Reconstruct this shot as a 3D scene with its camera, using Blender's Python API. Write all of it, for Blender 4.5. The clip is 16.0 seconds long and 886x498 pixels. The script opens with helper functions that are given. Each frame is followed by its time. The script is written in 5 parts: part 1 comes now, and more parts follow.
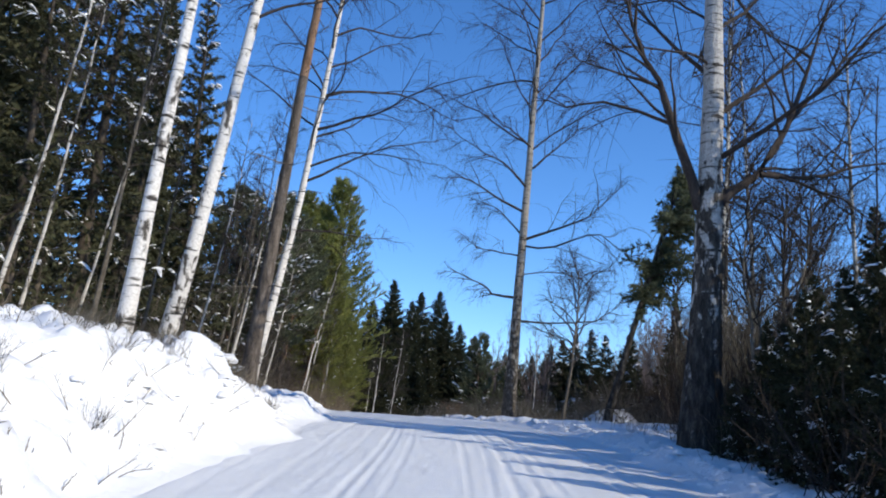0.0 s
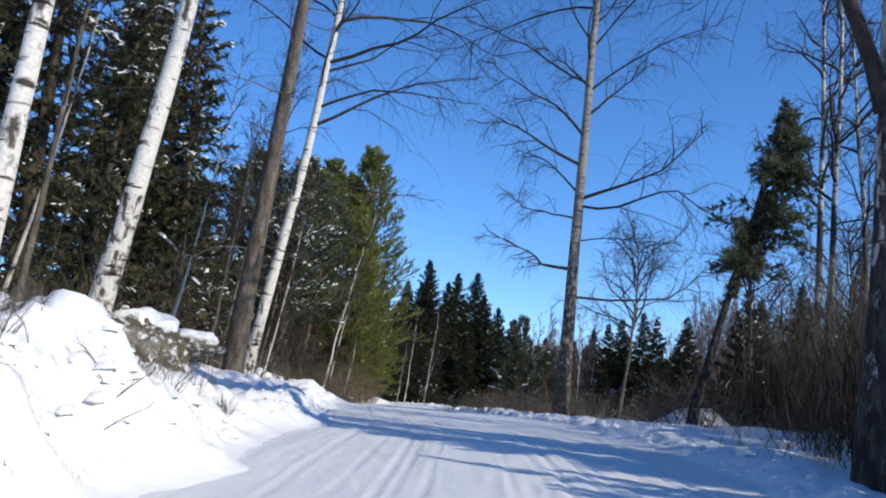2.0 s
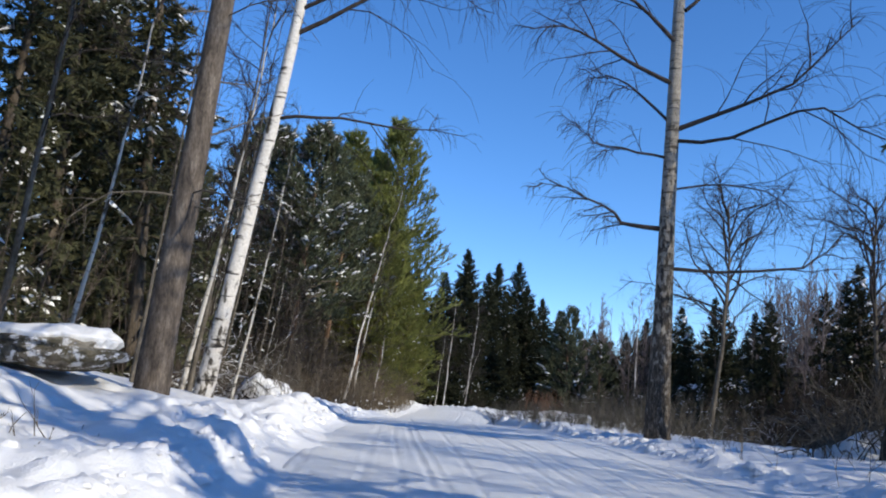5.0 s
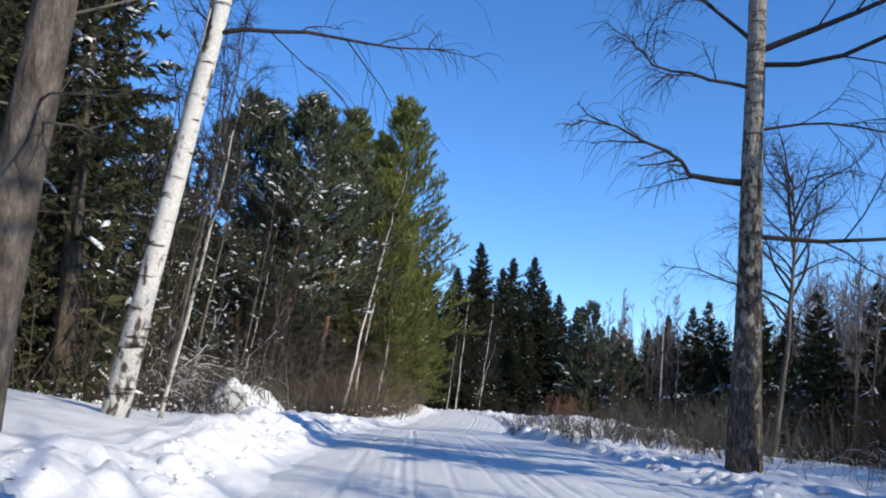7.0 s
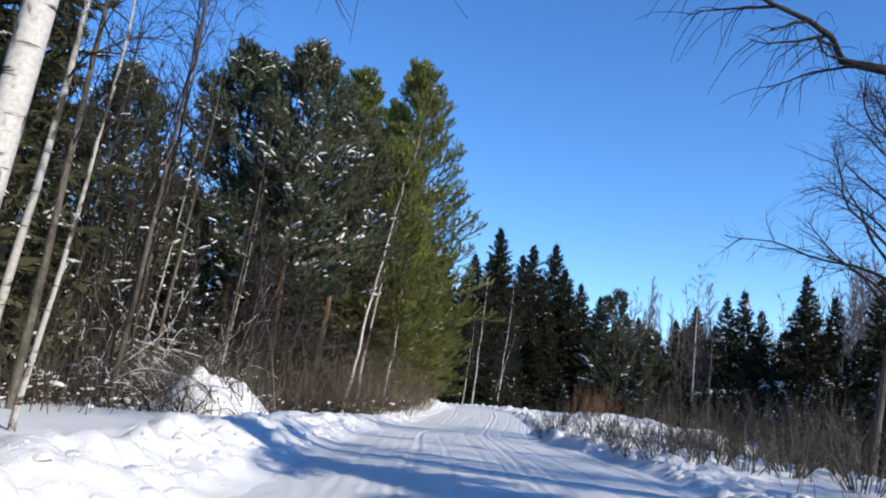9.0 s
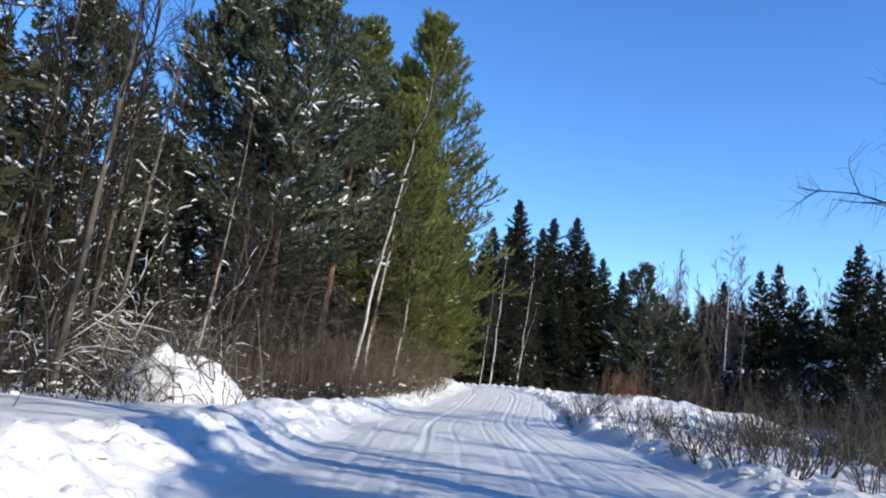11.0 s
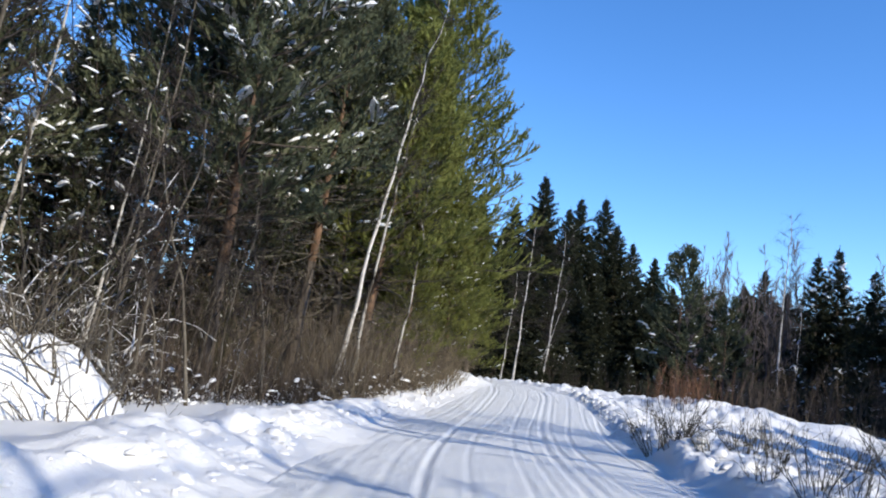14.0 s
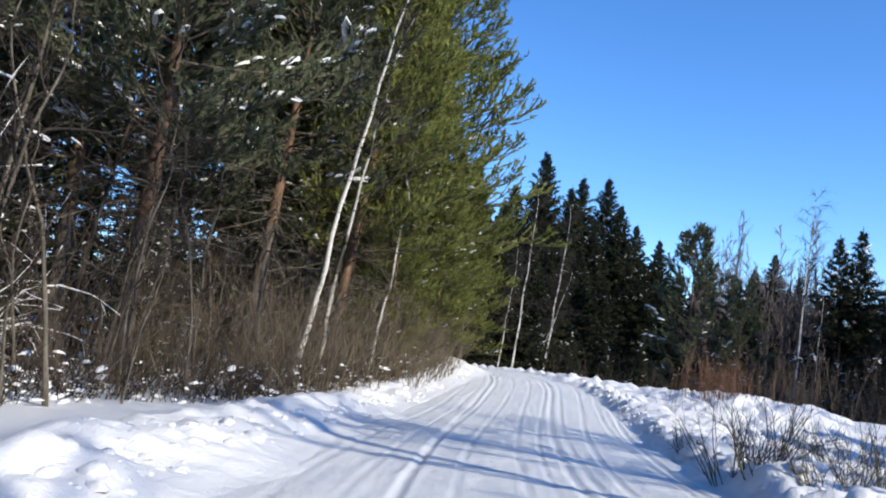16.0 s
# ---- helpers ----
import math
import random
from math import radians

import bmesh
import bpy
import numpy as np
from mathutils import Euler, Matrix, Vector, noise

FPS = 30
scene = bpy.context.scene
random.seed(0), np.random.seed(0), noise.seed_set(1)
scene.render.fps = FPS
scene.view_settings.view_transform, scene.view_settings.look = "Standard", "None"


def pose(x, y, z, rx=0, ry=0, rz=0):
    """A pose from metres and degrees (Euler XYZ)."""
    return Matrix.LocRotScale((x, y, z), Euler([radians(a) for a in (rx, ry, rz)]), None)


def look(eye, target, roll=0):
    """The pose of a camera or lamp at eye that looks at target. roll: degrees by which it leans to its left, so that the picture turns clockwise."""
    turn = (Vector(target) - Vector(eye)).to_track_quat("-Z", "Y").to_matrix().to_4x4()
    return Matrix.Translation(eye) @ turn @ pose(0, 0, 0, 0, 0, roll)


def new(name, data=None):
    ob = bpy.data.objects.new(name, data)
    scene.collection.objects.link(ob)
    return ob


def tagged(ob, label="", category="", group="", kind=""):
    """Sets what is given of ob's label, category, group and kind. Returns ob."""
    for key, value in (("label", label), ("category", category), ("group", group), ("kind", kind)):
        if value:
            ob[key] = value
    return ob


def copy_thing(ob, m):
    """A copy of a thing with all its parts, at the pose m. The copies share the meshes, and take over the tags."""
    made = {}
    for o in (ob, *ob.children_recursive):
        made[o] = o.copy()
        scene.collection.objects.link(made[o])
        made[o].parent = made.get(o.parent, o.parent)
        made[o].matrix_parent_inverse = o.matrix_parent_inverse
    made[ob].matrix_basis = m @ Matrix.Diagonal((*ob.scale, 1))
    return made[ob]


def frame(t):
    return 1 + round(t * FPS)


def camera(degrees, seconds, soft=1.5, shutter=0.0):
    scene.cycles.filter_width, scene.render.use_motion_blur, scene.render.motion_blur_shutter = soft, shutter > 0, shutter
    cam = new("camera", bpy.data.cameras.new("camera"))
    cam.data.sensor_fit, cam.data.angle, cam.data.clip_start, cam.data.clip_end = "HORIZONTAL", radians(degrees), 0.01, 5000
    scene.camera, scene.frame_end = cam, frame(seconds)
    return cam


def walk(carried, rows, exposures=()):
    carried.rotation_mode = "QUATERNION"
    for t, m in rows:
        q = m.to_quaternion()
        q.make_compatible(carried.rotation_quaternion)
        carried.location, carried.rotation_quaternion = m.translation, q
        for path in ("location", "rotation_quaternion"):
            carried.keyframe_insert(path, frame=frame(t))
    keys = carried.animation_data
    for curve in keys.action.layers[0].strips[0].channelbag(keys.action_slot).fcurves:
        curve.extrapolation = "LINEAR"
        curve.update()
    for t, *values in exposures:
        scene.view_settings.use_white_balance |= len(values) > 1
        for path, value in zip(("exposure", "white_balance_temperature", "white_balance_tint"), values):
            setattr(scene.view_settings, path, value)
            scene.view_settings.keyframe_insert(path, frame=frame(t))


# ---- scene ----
cam = camera(58.0, 16.0, soft=2.0)
PATH = [
    (0, (0.152, 0.048, 0.794), (0.115, 2.014, 1.159), 3.90),
    (0.5, (0.172, 1.352, 0.872), (0.103, 3.318, 1.230), 4.17),
    (1, (0.157, 2.238, 0.903), (0.073, 4.208, 1.237), 4.15),
    (1.5, (0.118, 3.165, 0.934), (0.010, 5.135, 1.262), 4.49),
    (2, (0.096, 4.080, 0.964), (-0.033, 6.050, 1.283), 4.68),
    (2.5, (0.059, 4.972, 1.009), (-0.094, 6.935, 1.357), 4.62),
    (3, (0.017, 5.890, 1.052), (-0.154, 7.851, 1.407), 4.39),
    (3.5, (-0.046, 6.777, 1.095), (-0.228, 8.738, 1.446), 4.30),
    (4, (-0.112, 7.673, 1.132), (-0.313, 9.637, 1.453), 4.10),
    (6.5, (-0.430, 12.104, 1.276), (-0.676, 14.066, 1.571), 3.10),
    (7, (-0.513, 12.925, 1.294), (-0.769, 14.886, 1.590), 3.19),
    (7.5, (-0.595, 13.717, 1.297), (-0.851, 15.679, 1.588), 3.45),
    (8, (-0.714, 14.797, 1.289), (-0.990, 16.760, 1.553), 3.53),
    (8.5, (-0.799, 15.572, 1.296), (-1.081, 17.534, 1.565), 3.66),
    (9, (-0.893, 16.367, 1.286), (-1.192, 18.326, 1.557), 3.89),
    (11.5, (-1.339, 20.036, 1.273), (-1.689, 21.995, 1.477), 4.18),
    (12, (-1.507, 21.236, 1.212), (-1.867, 23.193, 1.416), 4.43),
    (12.5, (-1.655, 21.933, 1.190), (-2.015, 23.891, 1.388), 4.33),
    (13, (-1.734, 22.615, 1.126), (-2.108, 24.570, 1.323), 4.53),
    (13.5, (-1.857, 23.290, 1.080), (-2.236, 25.244, 1.270), 4.68),
    (14, (-2.010, 24.151, 1.126), (-2.393, 26.106, 1.307), 5.16),
    (14.5, (-2.108, 24.893, 1.092), (-2.491, 26.847, 1.280), 5.47),
    (15, (-2.216, 25.638, 1.054), (-2.595, 27.594, 1.227), 5.33),
    (15.5, (-2.306, 26.376, 1.033), (-2.685, 28.332, 1.205), 5.57),
    (16, (-2.442, 27.410, 0.969), (-2.814, 29.369, 1.115), 5.68),
]
walk(cam, [(t, look(eye, target, roll)) for t, eye, target, roll in PATH], exposures=((0, 0.16), (2, 0.11), (4, 0.1), (6.5, 0.19), (9, 0.22), (11.5, 0.32), (16, 0.38)))

# ---------------------------------------------------------------- light
SUN_DIR = Vector((0.876, -0.482, 0.0)).normalized()
SUN_ELEV = radians(28)
world = bpy.data.worlds.new("world")
scene.world = world
world.use_nodes = True
wn, wl = world.node_tree.nodes, world.node_tree.links
sky = wn.new("ShaderNodeTexSky")
sky.sky_type = "NISHITA"
sky.sun_disc = False
sky.sun_elevation = SUN_ELEV
sky.sun_rotation = math.atan2(SUN_DIR.x, SUN_DIR.y)
sky.altitude, sky.air_density, sky.dust_density, sky.ozone_density = 1500, 1.0, 0.05, 4.0
deep = wn.new("ShaderNodeHueSaturation")
deep.inputs["Hue"].default_value = 0.5055
deep.inputs["Saturation"].default_value = 1.19
gaze, lift = wn.new("ShaderNodeTexCoord"), wn.new("ShaderNodeVectorMath")
lift.operation = "ADD"
lift.inputs[1].default_value = (0, 0, 0.045)
wl.new(gaze.outputs["Generated"], lift.inputs[0])
wl.new(lift.outputs[0], sky.inputs[0])
wl.new(sky.outputs[0], deep.inputs["Color"])
wl.new(deep.outputs[0], wn["Background"].inputs[0])
wn["Background"].inputs[1].default_value = 0.212
sun = new("sun", bpy.data.lights.new("sun", "SUN"))
sun.data.energy, sun.data.angle, sun.data.color = 4.2, radians(0.55), (1.0, 0.93, 0.77)
sun_from = SUN_DIR * math.cos(SUN_ELEV) + Vector((0, 0, math.sin(SUN_ELEV)))
sun.matrix_world = look(sun_from * 60, (0, 0, 0))


# ---------------------------------------------------------------- materials
def mat(name, rough=0.8, spec=0.3):
    m = bpy.data.materials.new(name)
    m.use_nodes = True
    b = m.node_tree.nodes["Principled BSDF"]
    b.inputs["Roughness"].default_value = rough
    b.inputs["Specular IOR Level"].default_value = spec
    return m, m.node_tree.nodes, m.node_tree.links, b


def ramp(n, stops, mode="LINEAR"):
    r = n.new("ShaderNodeValToRGB")
    r.color_ramp.interpolation = mode
    e = r.color_ramp.elements
    while len(e) < len(stops):
        e.new(0.5)
    for k, (p, c) in zip(e, stops):
        k.position, k.color = p, (*c, 1)
    return r


def tex(n, l, scale, detail=4.0, stretch=(1, 1, 1), rough=0.6):
    co, mp, t = n.new("ShaderNodeTexCoord"), n.new("ShaderNodeMapping"), n.new("ShaderNodeTexNoise")
    mp.inputs["Scale"].default_value = stretch
    t.inputs["Scale"].default_value, t.inputs["Detail"].default_value = scale, detail
    t.inputs["Roughness"].default_value = rough
    l.new(co.outputs["Object"], mp.inputs[0])
    l.new(mp.outputs[0], t.inputs[0])
    return t


def mixc(n, l, a, b, fac, mode="MIX"):
    m = n.new("ShaderNodeMix")
    m.data_type, m.blend_type = "RGBA", mode
    for src, sock in ((fac, 0), (a, 6), (b, 7)):
        if isinstance(src, (tuple, float, int)):
            m.inputs[sock].default_value = (*src, 1) if isinstance(src, tuple) else src
        else:
            l.new(src, m.inputs[sock])
    return m.outputs[2]


def bump(n, l, b, height, strength, dist):
    k = n.new("ShaderNodeBump")
    k.inputs["Strength"].default_value, k.inputs["Distance"].default_value = strength, dist
    l.new(height, k.inputs["Height"])
    l.new(k.outputs[0], b.inputs["Normal"])


def snow_material(name, tint, dirt, grain, worn=False):
    m, n, l, b = mat(name, 0.55, 0.35)
    big, fine, mid = tex(n, l, 0.35, 3), tex(n, l, grain, 6), tex(n, l, 9, 5)
    r = ramp(n, [(0.35, tint), (0.7, tuple(min(1, c * 1.04) for c in tint))])
    l.new(big.outputs[0], r.inputs[0])
    specks = ramp(n, [(0.0, (1, 1, 1)), (0.62, (1, 1, 1)), (0.78, dirt)])
    l.new(mid.outputs[0], specks.inputs[0])
    colour = mixc(n, l, r.outputs[0], specks.outputs[0], 1.0, "MULTIPLY")
    if worn:
        track = n.new("ShaderNodeAttribute")
        track.attribute_name = "wear"
        colour = mixc(n, l, colour, (0.68, 0.68, 0.69), track.outputs["Fac"])
    l.new(colour, b.inputs["Base Color"])
    add = n.new("ShaderNodeMath")
    add.operation = "MULTIPLY_ADD"
    l.new(mid.outputs[0], add.inputs[0])
    add.inputs[1].default_value = 2.0
    l.new(fine.outputs[0], add.inputs[2])
    bump(n, l, b, add.outputs[0], 0.5, 0.025)
    return m


SNOW = snow_material("snow", (0.82, 0.81, 0.805), (0.9, 0.89, 0.87), 60)
ROAD_SNOW = snow_material("packed_snow", (0.78, 0.775, 0.765), (0.9, 0.88, 0.84), 90, True)


def birch_bark(name, dark_low, white, deep=0.06, grain=2.2, ring=0.41):
    m, n, l, b = mat(name, 0.75, 0.25)
    bands, patch, fine = tex(n, l, 5.0, 3, (0.35, 0.35, 2.6)), tex(n, l, grain, 5, (1, 1, 0.55)), tex(n, l, 30, 4)
    r = ramp(n, [(0.0, (0.03, 0.026, 0.022)), (ring - 0.04, (0.05, 0.043, 0.037)), (ring + 0.02, white), (1.0, tuple(c * 1.1 for c in white))])
    l.new(bands.outputs[0], r.inputs[0])
    p = ramp(n, [(dark_low - 0.05, (deep, deep * 0.9, deep * 0.8)), (dark_low + 0.03, (1, 1, 1))])
    l.new(patch.outputs[0], p.inputs[0])
    c = mixc(n, l, r.outputs[0], p.outputs[0], 1.0, "MULTIPLY")
    f = ramp(n, [(0.3, (0.75, 0.73, 0.7)), (0.6, (1, 1, 1))])
    l.new(fine.outputs[0], f.inputs[0])
    l.new(mixc(n, l, c, f.outputs[0], 1.0, "MULTIPLY"), b.inputs["Base Color"])
    bump(n, l, b, patch.outputs[0], 0.6, 0.03)
    return m


BIRCH = birch_bark("birch_bark", 0.42, (0.66, 0.62, 0.57), 0.1, 4.5, 0.4)
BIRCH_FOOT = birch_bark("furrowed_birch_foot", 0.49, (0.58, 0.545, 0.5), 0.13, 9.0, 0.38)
BIRCH_MID = birch_bark("patchy_birch_bark", 0.5, (0.5, 0.47, 0.42), 0.12, 3.0, 0.4)


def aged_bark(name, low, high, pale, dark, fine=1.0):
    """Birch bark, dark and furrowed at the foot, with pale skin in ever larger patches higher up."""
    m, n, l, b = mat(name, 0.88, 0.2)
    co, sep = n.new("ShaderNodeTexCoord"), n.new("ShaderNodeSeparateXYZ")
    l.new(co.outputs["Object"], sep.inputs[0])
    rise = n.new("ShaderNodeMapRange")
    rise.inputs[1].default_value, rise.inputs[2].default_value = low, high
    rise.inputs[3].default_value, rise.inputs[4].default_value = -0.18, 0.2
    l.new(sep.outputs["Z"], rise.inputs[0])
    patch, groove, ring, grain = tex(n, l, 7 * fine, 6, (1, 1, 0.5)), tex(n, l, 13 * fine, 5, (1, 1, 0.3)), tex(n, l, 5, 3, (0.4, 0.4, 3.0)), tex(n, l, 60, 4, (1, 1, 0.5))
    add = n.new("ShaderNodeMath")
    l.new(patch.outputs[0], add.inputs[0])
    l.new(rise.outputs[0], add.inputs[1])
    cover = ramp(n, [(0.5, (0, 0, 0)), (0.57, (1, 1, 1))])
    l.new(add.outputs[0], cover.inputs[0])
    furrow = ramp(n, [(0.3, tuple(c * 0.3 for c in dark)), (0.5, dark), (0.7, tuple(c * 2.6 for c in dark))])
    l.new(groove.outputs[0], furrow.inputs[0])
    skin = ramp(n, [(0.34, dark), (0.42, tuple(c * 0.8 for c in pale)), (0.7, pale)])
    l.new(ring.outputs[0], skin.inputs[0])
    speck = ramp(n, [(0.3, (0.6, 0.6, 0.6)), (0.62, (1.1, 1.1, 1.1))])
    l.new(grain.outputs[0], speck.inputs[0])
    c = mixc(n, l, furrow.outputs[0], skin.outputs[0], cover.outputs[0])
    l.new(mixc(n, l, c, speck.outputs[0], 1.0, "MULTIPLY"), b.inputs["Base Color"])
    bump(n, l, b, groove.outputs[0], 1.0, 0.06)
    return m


# Foot darkness is rough old bark, deepened by low-trunk shade put into the colour.
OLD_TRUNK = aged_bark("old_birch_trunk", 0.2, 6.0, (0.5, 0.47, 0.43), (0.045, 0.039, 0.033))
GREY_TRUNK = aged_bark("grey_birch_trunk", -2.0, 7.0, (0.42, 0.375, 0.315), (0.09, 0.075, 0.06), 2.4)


def rough_bark(name, a, b2, c2, scale=6.0, tall=0.3):
    m, n, l, b = mat(name, 0.9, 0.15)
    t, f = tex(n, l, scale, 5, (1, 1, tall)), tex(n, l, scale * 5, 4, (1, 1, 0.4))
    r = ramp(n, [(0.3, a), (0.5, b2), (0.7, c2)])
    l.new(t.outputs[0], r.inputs[0])
    g = ramp(n, [(0.3, (0.55, 0.55, 0.55)), (0.65, (1.1, 1.1, 1.1))])
    l.new(f.outputs[0], g.inputs[0])
    l.new(mixc(n, l, r.outputs[0], g.outputs[0], 1.0, "MULTIPLY"), b.inputs["Base Color"])
    bump(n, l, b, t.outputs[0], 0.9, 0.04)
    return m


PINE_BARK = rough_bark("pine_bark", (0.05, 0.041, 0.034), (0.125, 0.1, 0.08), (0.23, 0.19, 0.155), 9)
PINE_UPPER = rough_bark("pine_upper_bark", (0.09, 0.056, 0.038), (0.19, 0.115, 0.072), (0.3, 0.19, 0.125), 6)
SPRUCE_BARK = rough_bark("spruce_bark", (0.05, 0.04, 0.03), (0.1, 0.08, 0.06), (0.16, 0.13, 0.1))
GREY_BARK = rough_bark("grey_bark", (0.12, 0.1, 0.08), (0.24, 0.2, 0.16), (0.36, 0.31, 0.25), 9)
BIRCH_GREY = rough_bark("grey_birch_bark", (0.035, 0.031, 0.027), (0.12, 0.106, 0.092), (0.56, 0.52, 0.46), 15, 0.42)
BIRCH_OLD = rough_bark("old_birch_bark", (0.016, 0.014, 0.012), (0.045, 0.039, 0.033), (0.17, 0.155, 0.135), 15, 0.45)
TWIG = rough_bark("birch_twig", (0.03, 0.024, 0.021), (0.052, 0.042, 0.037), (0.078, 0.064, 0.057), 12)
# Paler and greyer than near twigs, with a far haze put in the colour.
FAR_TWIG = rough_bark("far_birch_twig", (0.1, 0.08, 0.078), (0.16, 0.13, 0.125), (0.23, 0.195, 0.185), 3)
BRUSH = rough_bark("brush_stem", (0.055, 0.042, 0.034), (0.11, 0.085, 0.068), (0.26, 0.21, 0.17), 3)
# Near-black copy of the brush stem, with undergrowth shade put into the colour.
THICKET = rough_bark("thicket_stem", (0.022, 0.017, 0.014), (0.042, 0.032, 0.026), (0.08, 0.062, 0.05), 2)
STEM_BARK = rough_bark("dark_sapling_bark", (0.07, 0.06, 0.045), (0.14, 0.12, 0.095), (0.24, 0.21, 0.17), 7)
SHRUB = rough_bark("shrub_stem", (0.052, 0.046, 0.036), (0.105, 0.094, 0.074), (0.2, 0.18, 0.148), 4)
RED_BRUSH = rough_bark("red_willow_stem", (0.1, 0.052, 0.035), (0.17, 0.092, 0.06), (0.25, 0.15, 0.1), 4)
STRAW = rough_bark("dry_grass", (0.09, 0.07, 0.05), (0.18, 0.145, 0.1), (0.32, 0.26, 0.18), 3)


def needles(name, dark, light, glow):
    m, n, l, b = mat(name, 0.8, 0.1)
    t = tex(n, l, 1.1, 3)
    geo = n.new("ShaderNodeNewGeometry")
    mixf = n.new("ShaderNodeMath")
    mixf.operation = "MULTIPLY_ADD"
    l.new(geo.outputs["Random Per Island"], mixf.inputs[0])
    mixf.inputs[1].default_value = 0.5
    l.new(t.outputs[0], mixf.inputs[2])
    r = ramp(n, [(0.35, dark), (0.95, light)])
    l.new(mixf.outputs[0], r.inputs[0])
    l.new(r.outputs[0], b.inputs["Base Color"])
    tr, mx = n.new("ShaderNodeBsdfTranslucent"), n.new("ShaderNodeMixShader")
    l.new(r.outputs[0], tr.inputs[0])
    mx.inputs[0].default_value = glow
    l.new(b.outputs[0], mx.inputs[1])
    l.new(tr.outputs[0], mx.inputs[2])
    l.new(mx.outputs[0], n["Material Output"].inputs[0])
    return m


SPRUCE_NEEDLE = needles("spruce_needle", (0.034, 0.037, 0.02), (0.09, 0.089, 0.046), 0.15)
# Darker copy of the needle: shade of the far and right-hand spruces in colour.
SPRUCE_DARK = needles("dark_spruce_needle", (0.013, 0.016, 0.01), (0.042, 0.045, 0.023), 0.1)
# Pine needles in a sunlit and a shaded tone, light put into the colour.
PINE_NEEDLE = needles("pine_needle", (0.085, 0.098, 0.028), (0.25, 0.26, 0.075), 0.32)
DARK_PINE_NEEDLE = needles("dark_pine_needle", (0.046, 0.055, 0.033), (0.135, 0.146, 0.084), 0.24)


def rock_material():
    m, n, l, b = mat("mossy_rock", 0.9, 0.2)
    t, f = tex(n, l, 3.0, 6), tex(n, l, 18, 5)
    r = ramp(n, [(0.32, (0.045, 0.04, 0.034)), (0.42, (0.15, 0.13, 0.105)), (0.5, (0.095, 0.083, 0.05)), (0.58, (0.23, 0.205, 0.165)), (0.75, (0.33, 0.3, 0.255))])
    l.new(t.outputs[0], r.inputs[0])
    rime = ramp(n, [(0.54, (0, 0, 0)), (0.58, (1, 1, 1))])
    spots = tex(n, l, 7.5, 7, (1, 1, 1), 0.7)
    l.new(spots.outputs[0], rime.inputs[0])
    l.new(mixc(n, l, r.outputs[0], (0.75, 0.74, 0.74), rime.outputs[0]), b.inputs["Base Color"])
    bump(n, l, b, f.outputs[0], 1.0, 0.08)
    return m


ROCK = rock_material()


# ---------------------------------------------------------------- mesh helpers
class Geo:
    """Collects vertices, quads and triangles of one mesh."""

    def __init__(self):
        self.v, self.q, self.t, self.n = [], [], [], 0

    def add(self, v, q=None, t=None):
        v = np.asarray(v, float).reshape(-1, 3)
        if q is not None:
            self.q.append(np.asarray(q, int).reshape(-1, 4) + self.n)
        if t is not None:
            self.t.append(np.asarray(t, int).reshape(-1, 3) + self.n)
        self.v.append(v)
        self.n += len(v)

    def mesh(self, name, material, smooth=True):
        v = np.concatenate(self.v) if self.v else np.zeros((0, 3))
        q = np.concatenate(self.q) if self.q else np.zeros((0, 4), int)
        t = np.concatenate(self.t) if self.t else np.zeros((0, 3), int)
        me = bpy.data.meshes.new(name)
        me.vertices.add(len(v))
        me.vertices.foreach_set("co", v.ravel().astype(np.float32))
        loops = np.concatenate([q.ravel(), t.ravel()])
        me.loops.add(len(loops))
        me.loops.foreach_set("vertex_index", loops.astype(np.int32))
        starts = np.concatenate([np.arange(len(q)) * 4, len(q) * 4 + np.arange(len(t)) * 3])
        me.polygons.add(len(starts))
        me.polygons.foreach_set("loop_start", starts.astype(np.int32))
        me.polygons.foreach_set("use_smooth", np.full(len(starts), smooth))
        me.update(calc_edges=True)
        me.validate()
        me.materials.append(material)
        return me


def part(name, geo, material, parent, label="", smooth=True, kind=""):
    ob = new(name, geo.mesh(name, material, smooth))
    ob.parent = parent
    if kind:
        ob["kind"] = kind
    if label:
        ob["label"] = label
    return ob


def thing(name, label, category, at=(0, 0, 0), group="", turn=0.0):
    ob = new(name)
    ob.matrix_basis = pose(*at, 0, 0, turn)
    return tagged(ob, label, category, group)


def unit(v):
    return v / np.maximum(np.linalg.norm(v, axis=-1, keepdims=True), 1e-9)


def tubes(geo, p, r, sides):
    """Tapered tubes: p (B, N, 3) centre lines, r (B, N) radii."""
    b, n, _ = p.shape
    if b == 0:
        return
    tan = unit(np.gradient(p, axis=1))
    ref = np.where(np.abs(tan[..., 2:3]) > 0.8, [1.0, 0.13, 0.0], [0.0, 0.1, 1.0])
    u = unit(np.cross(tan, ref))
    w = np.cross(tan, u)
    a = np.arange(sides) * 2 * np.pi / sides
    ring = p[:, :, None] + r[:, :, None, None] * (np.cos(a)[:, None] * u[:, :, None] + np.sin(a)[:, None] * w[:, :, None])
    i = np.arange(b * n).reshape(b, n)[:, :-1, None] * sides
    k = np.arange(sides)
    k2 = (k + 1) % sides
    q = np.stack([i + k, i + k2, i + sides + k2, i + sides + k], -1)
    geo.add(ring, q=q)


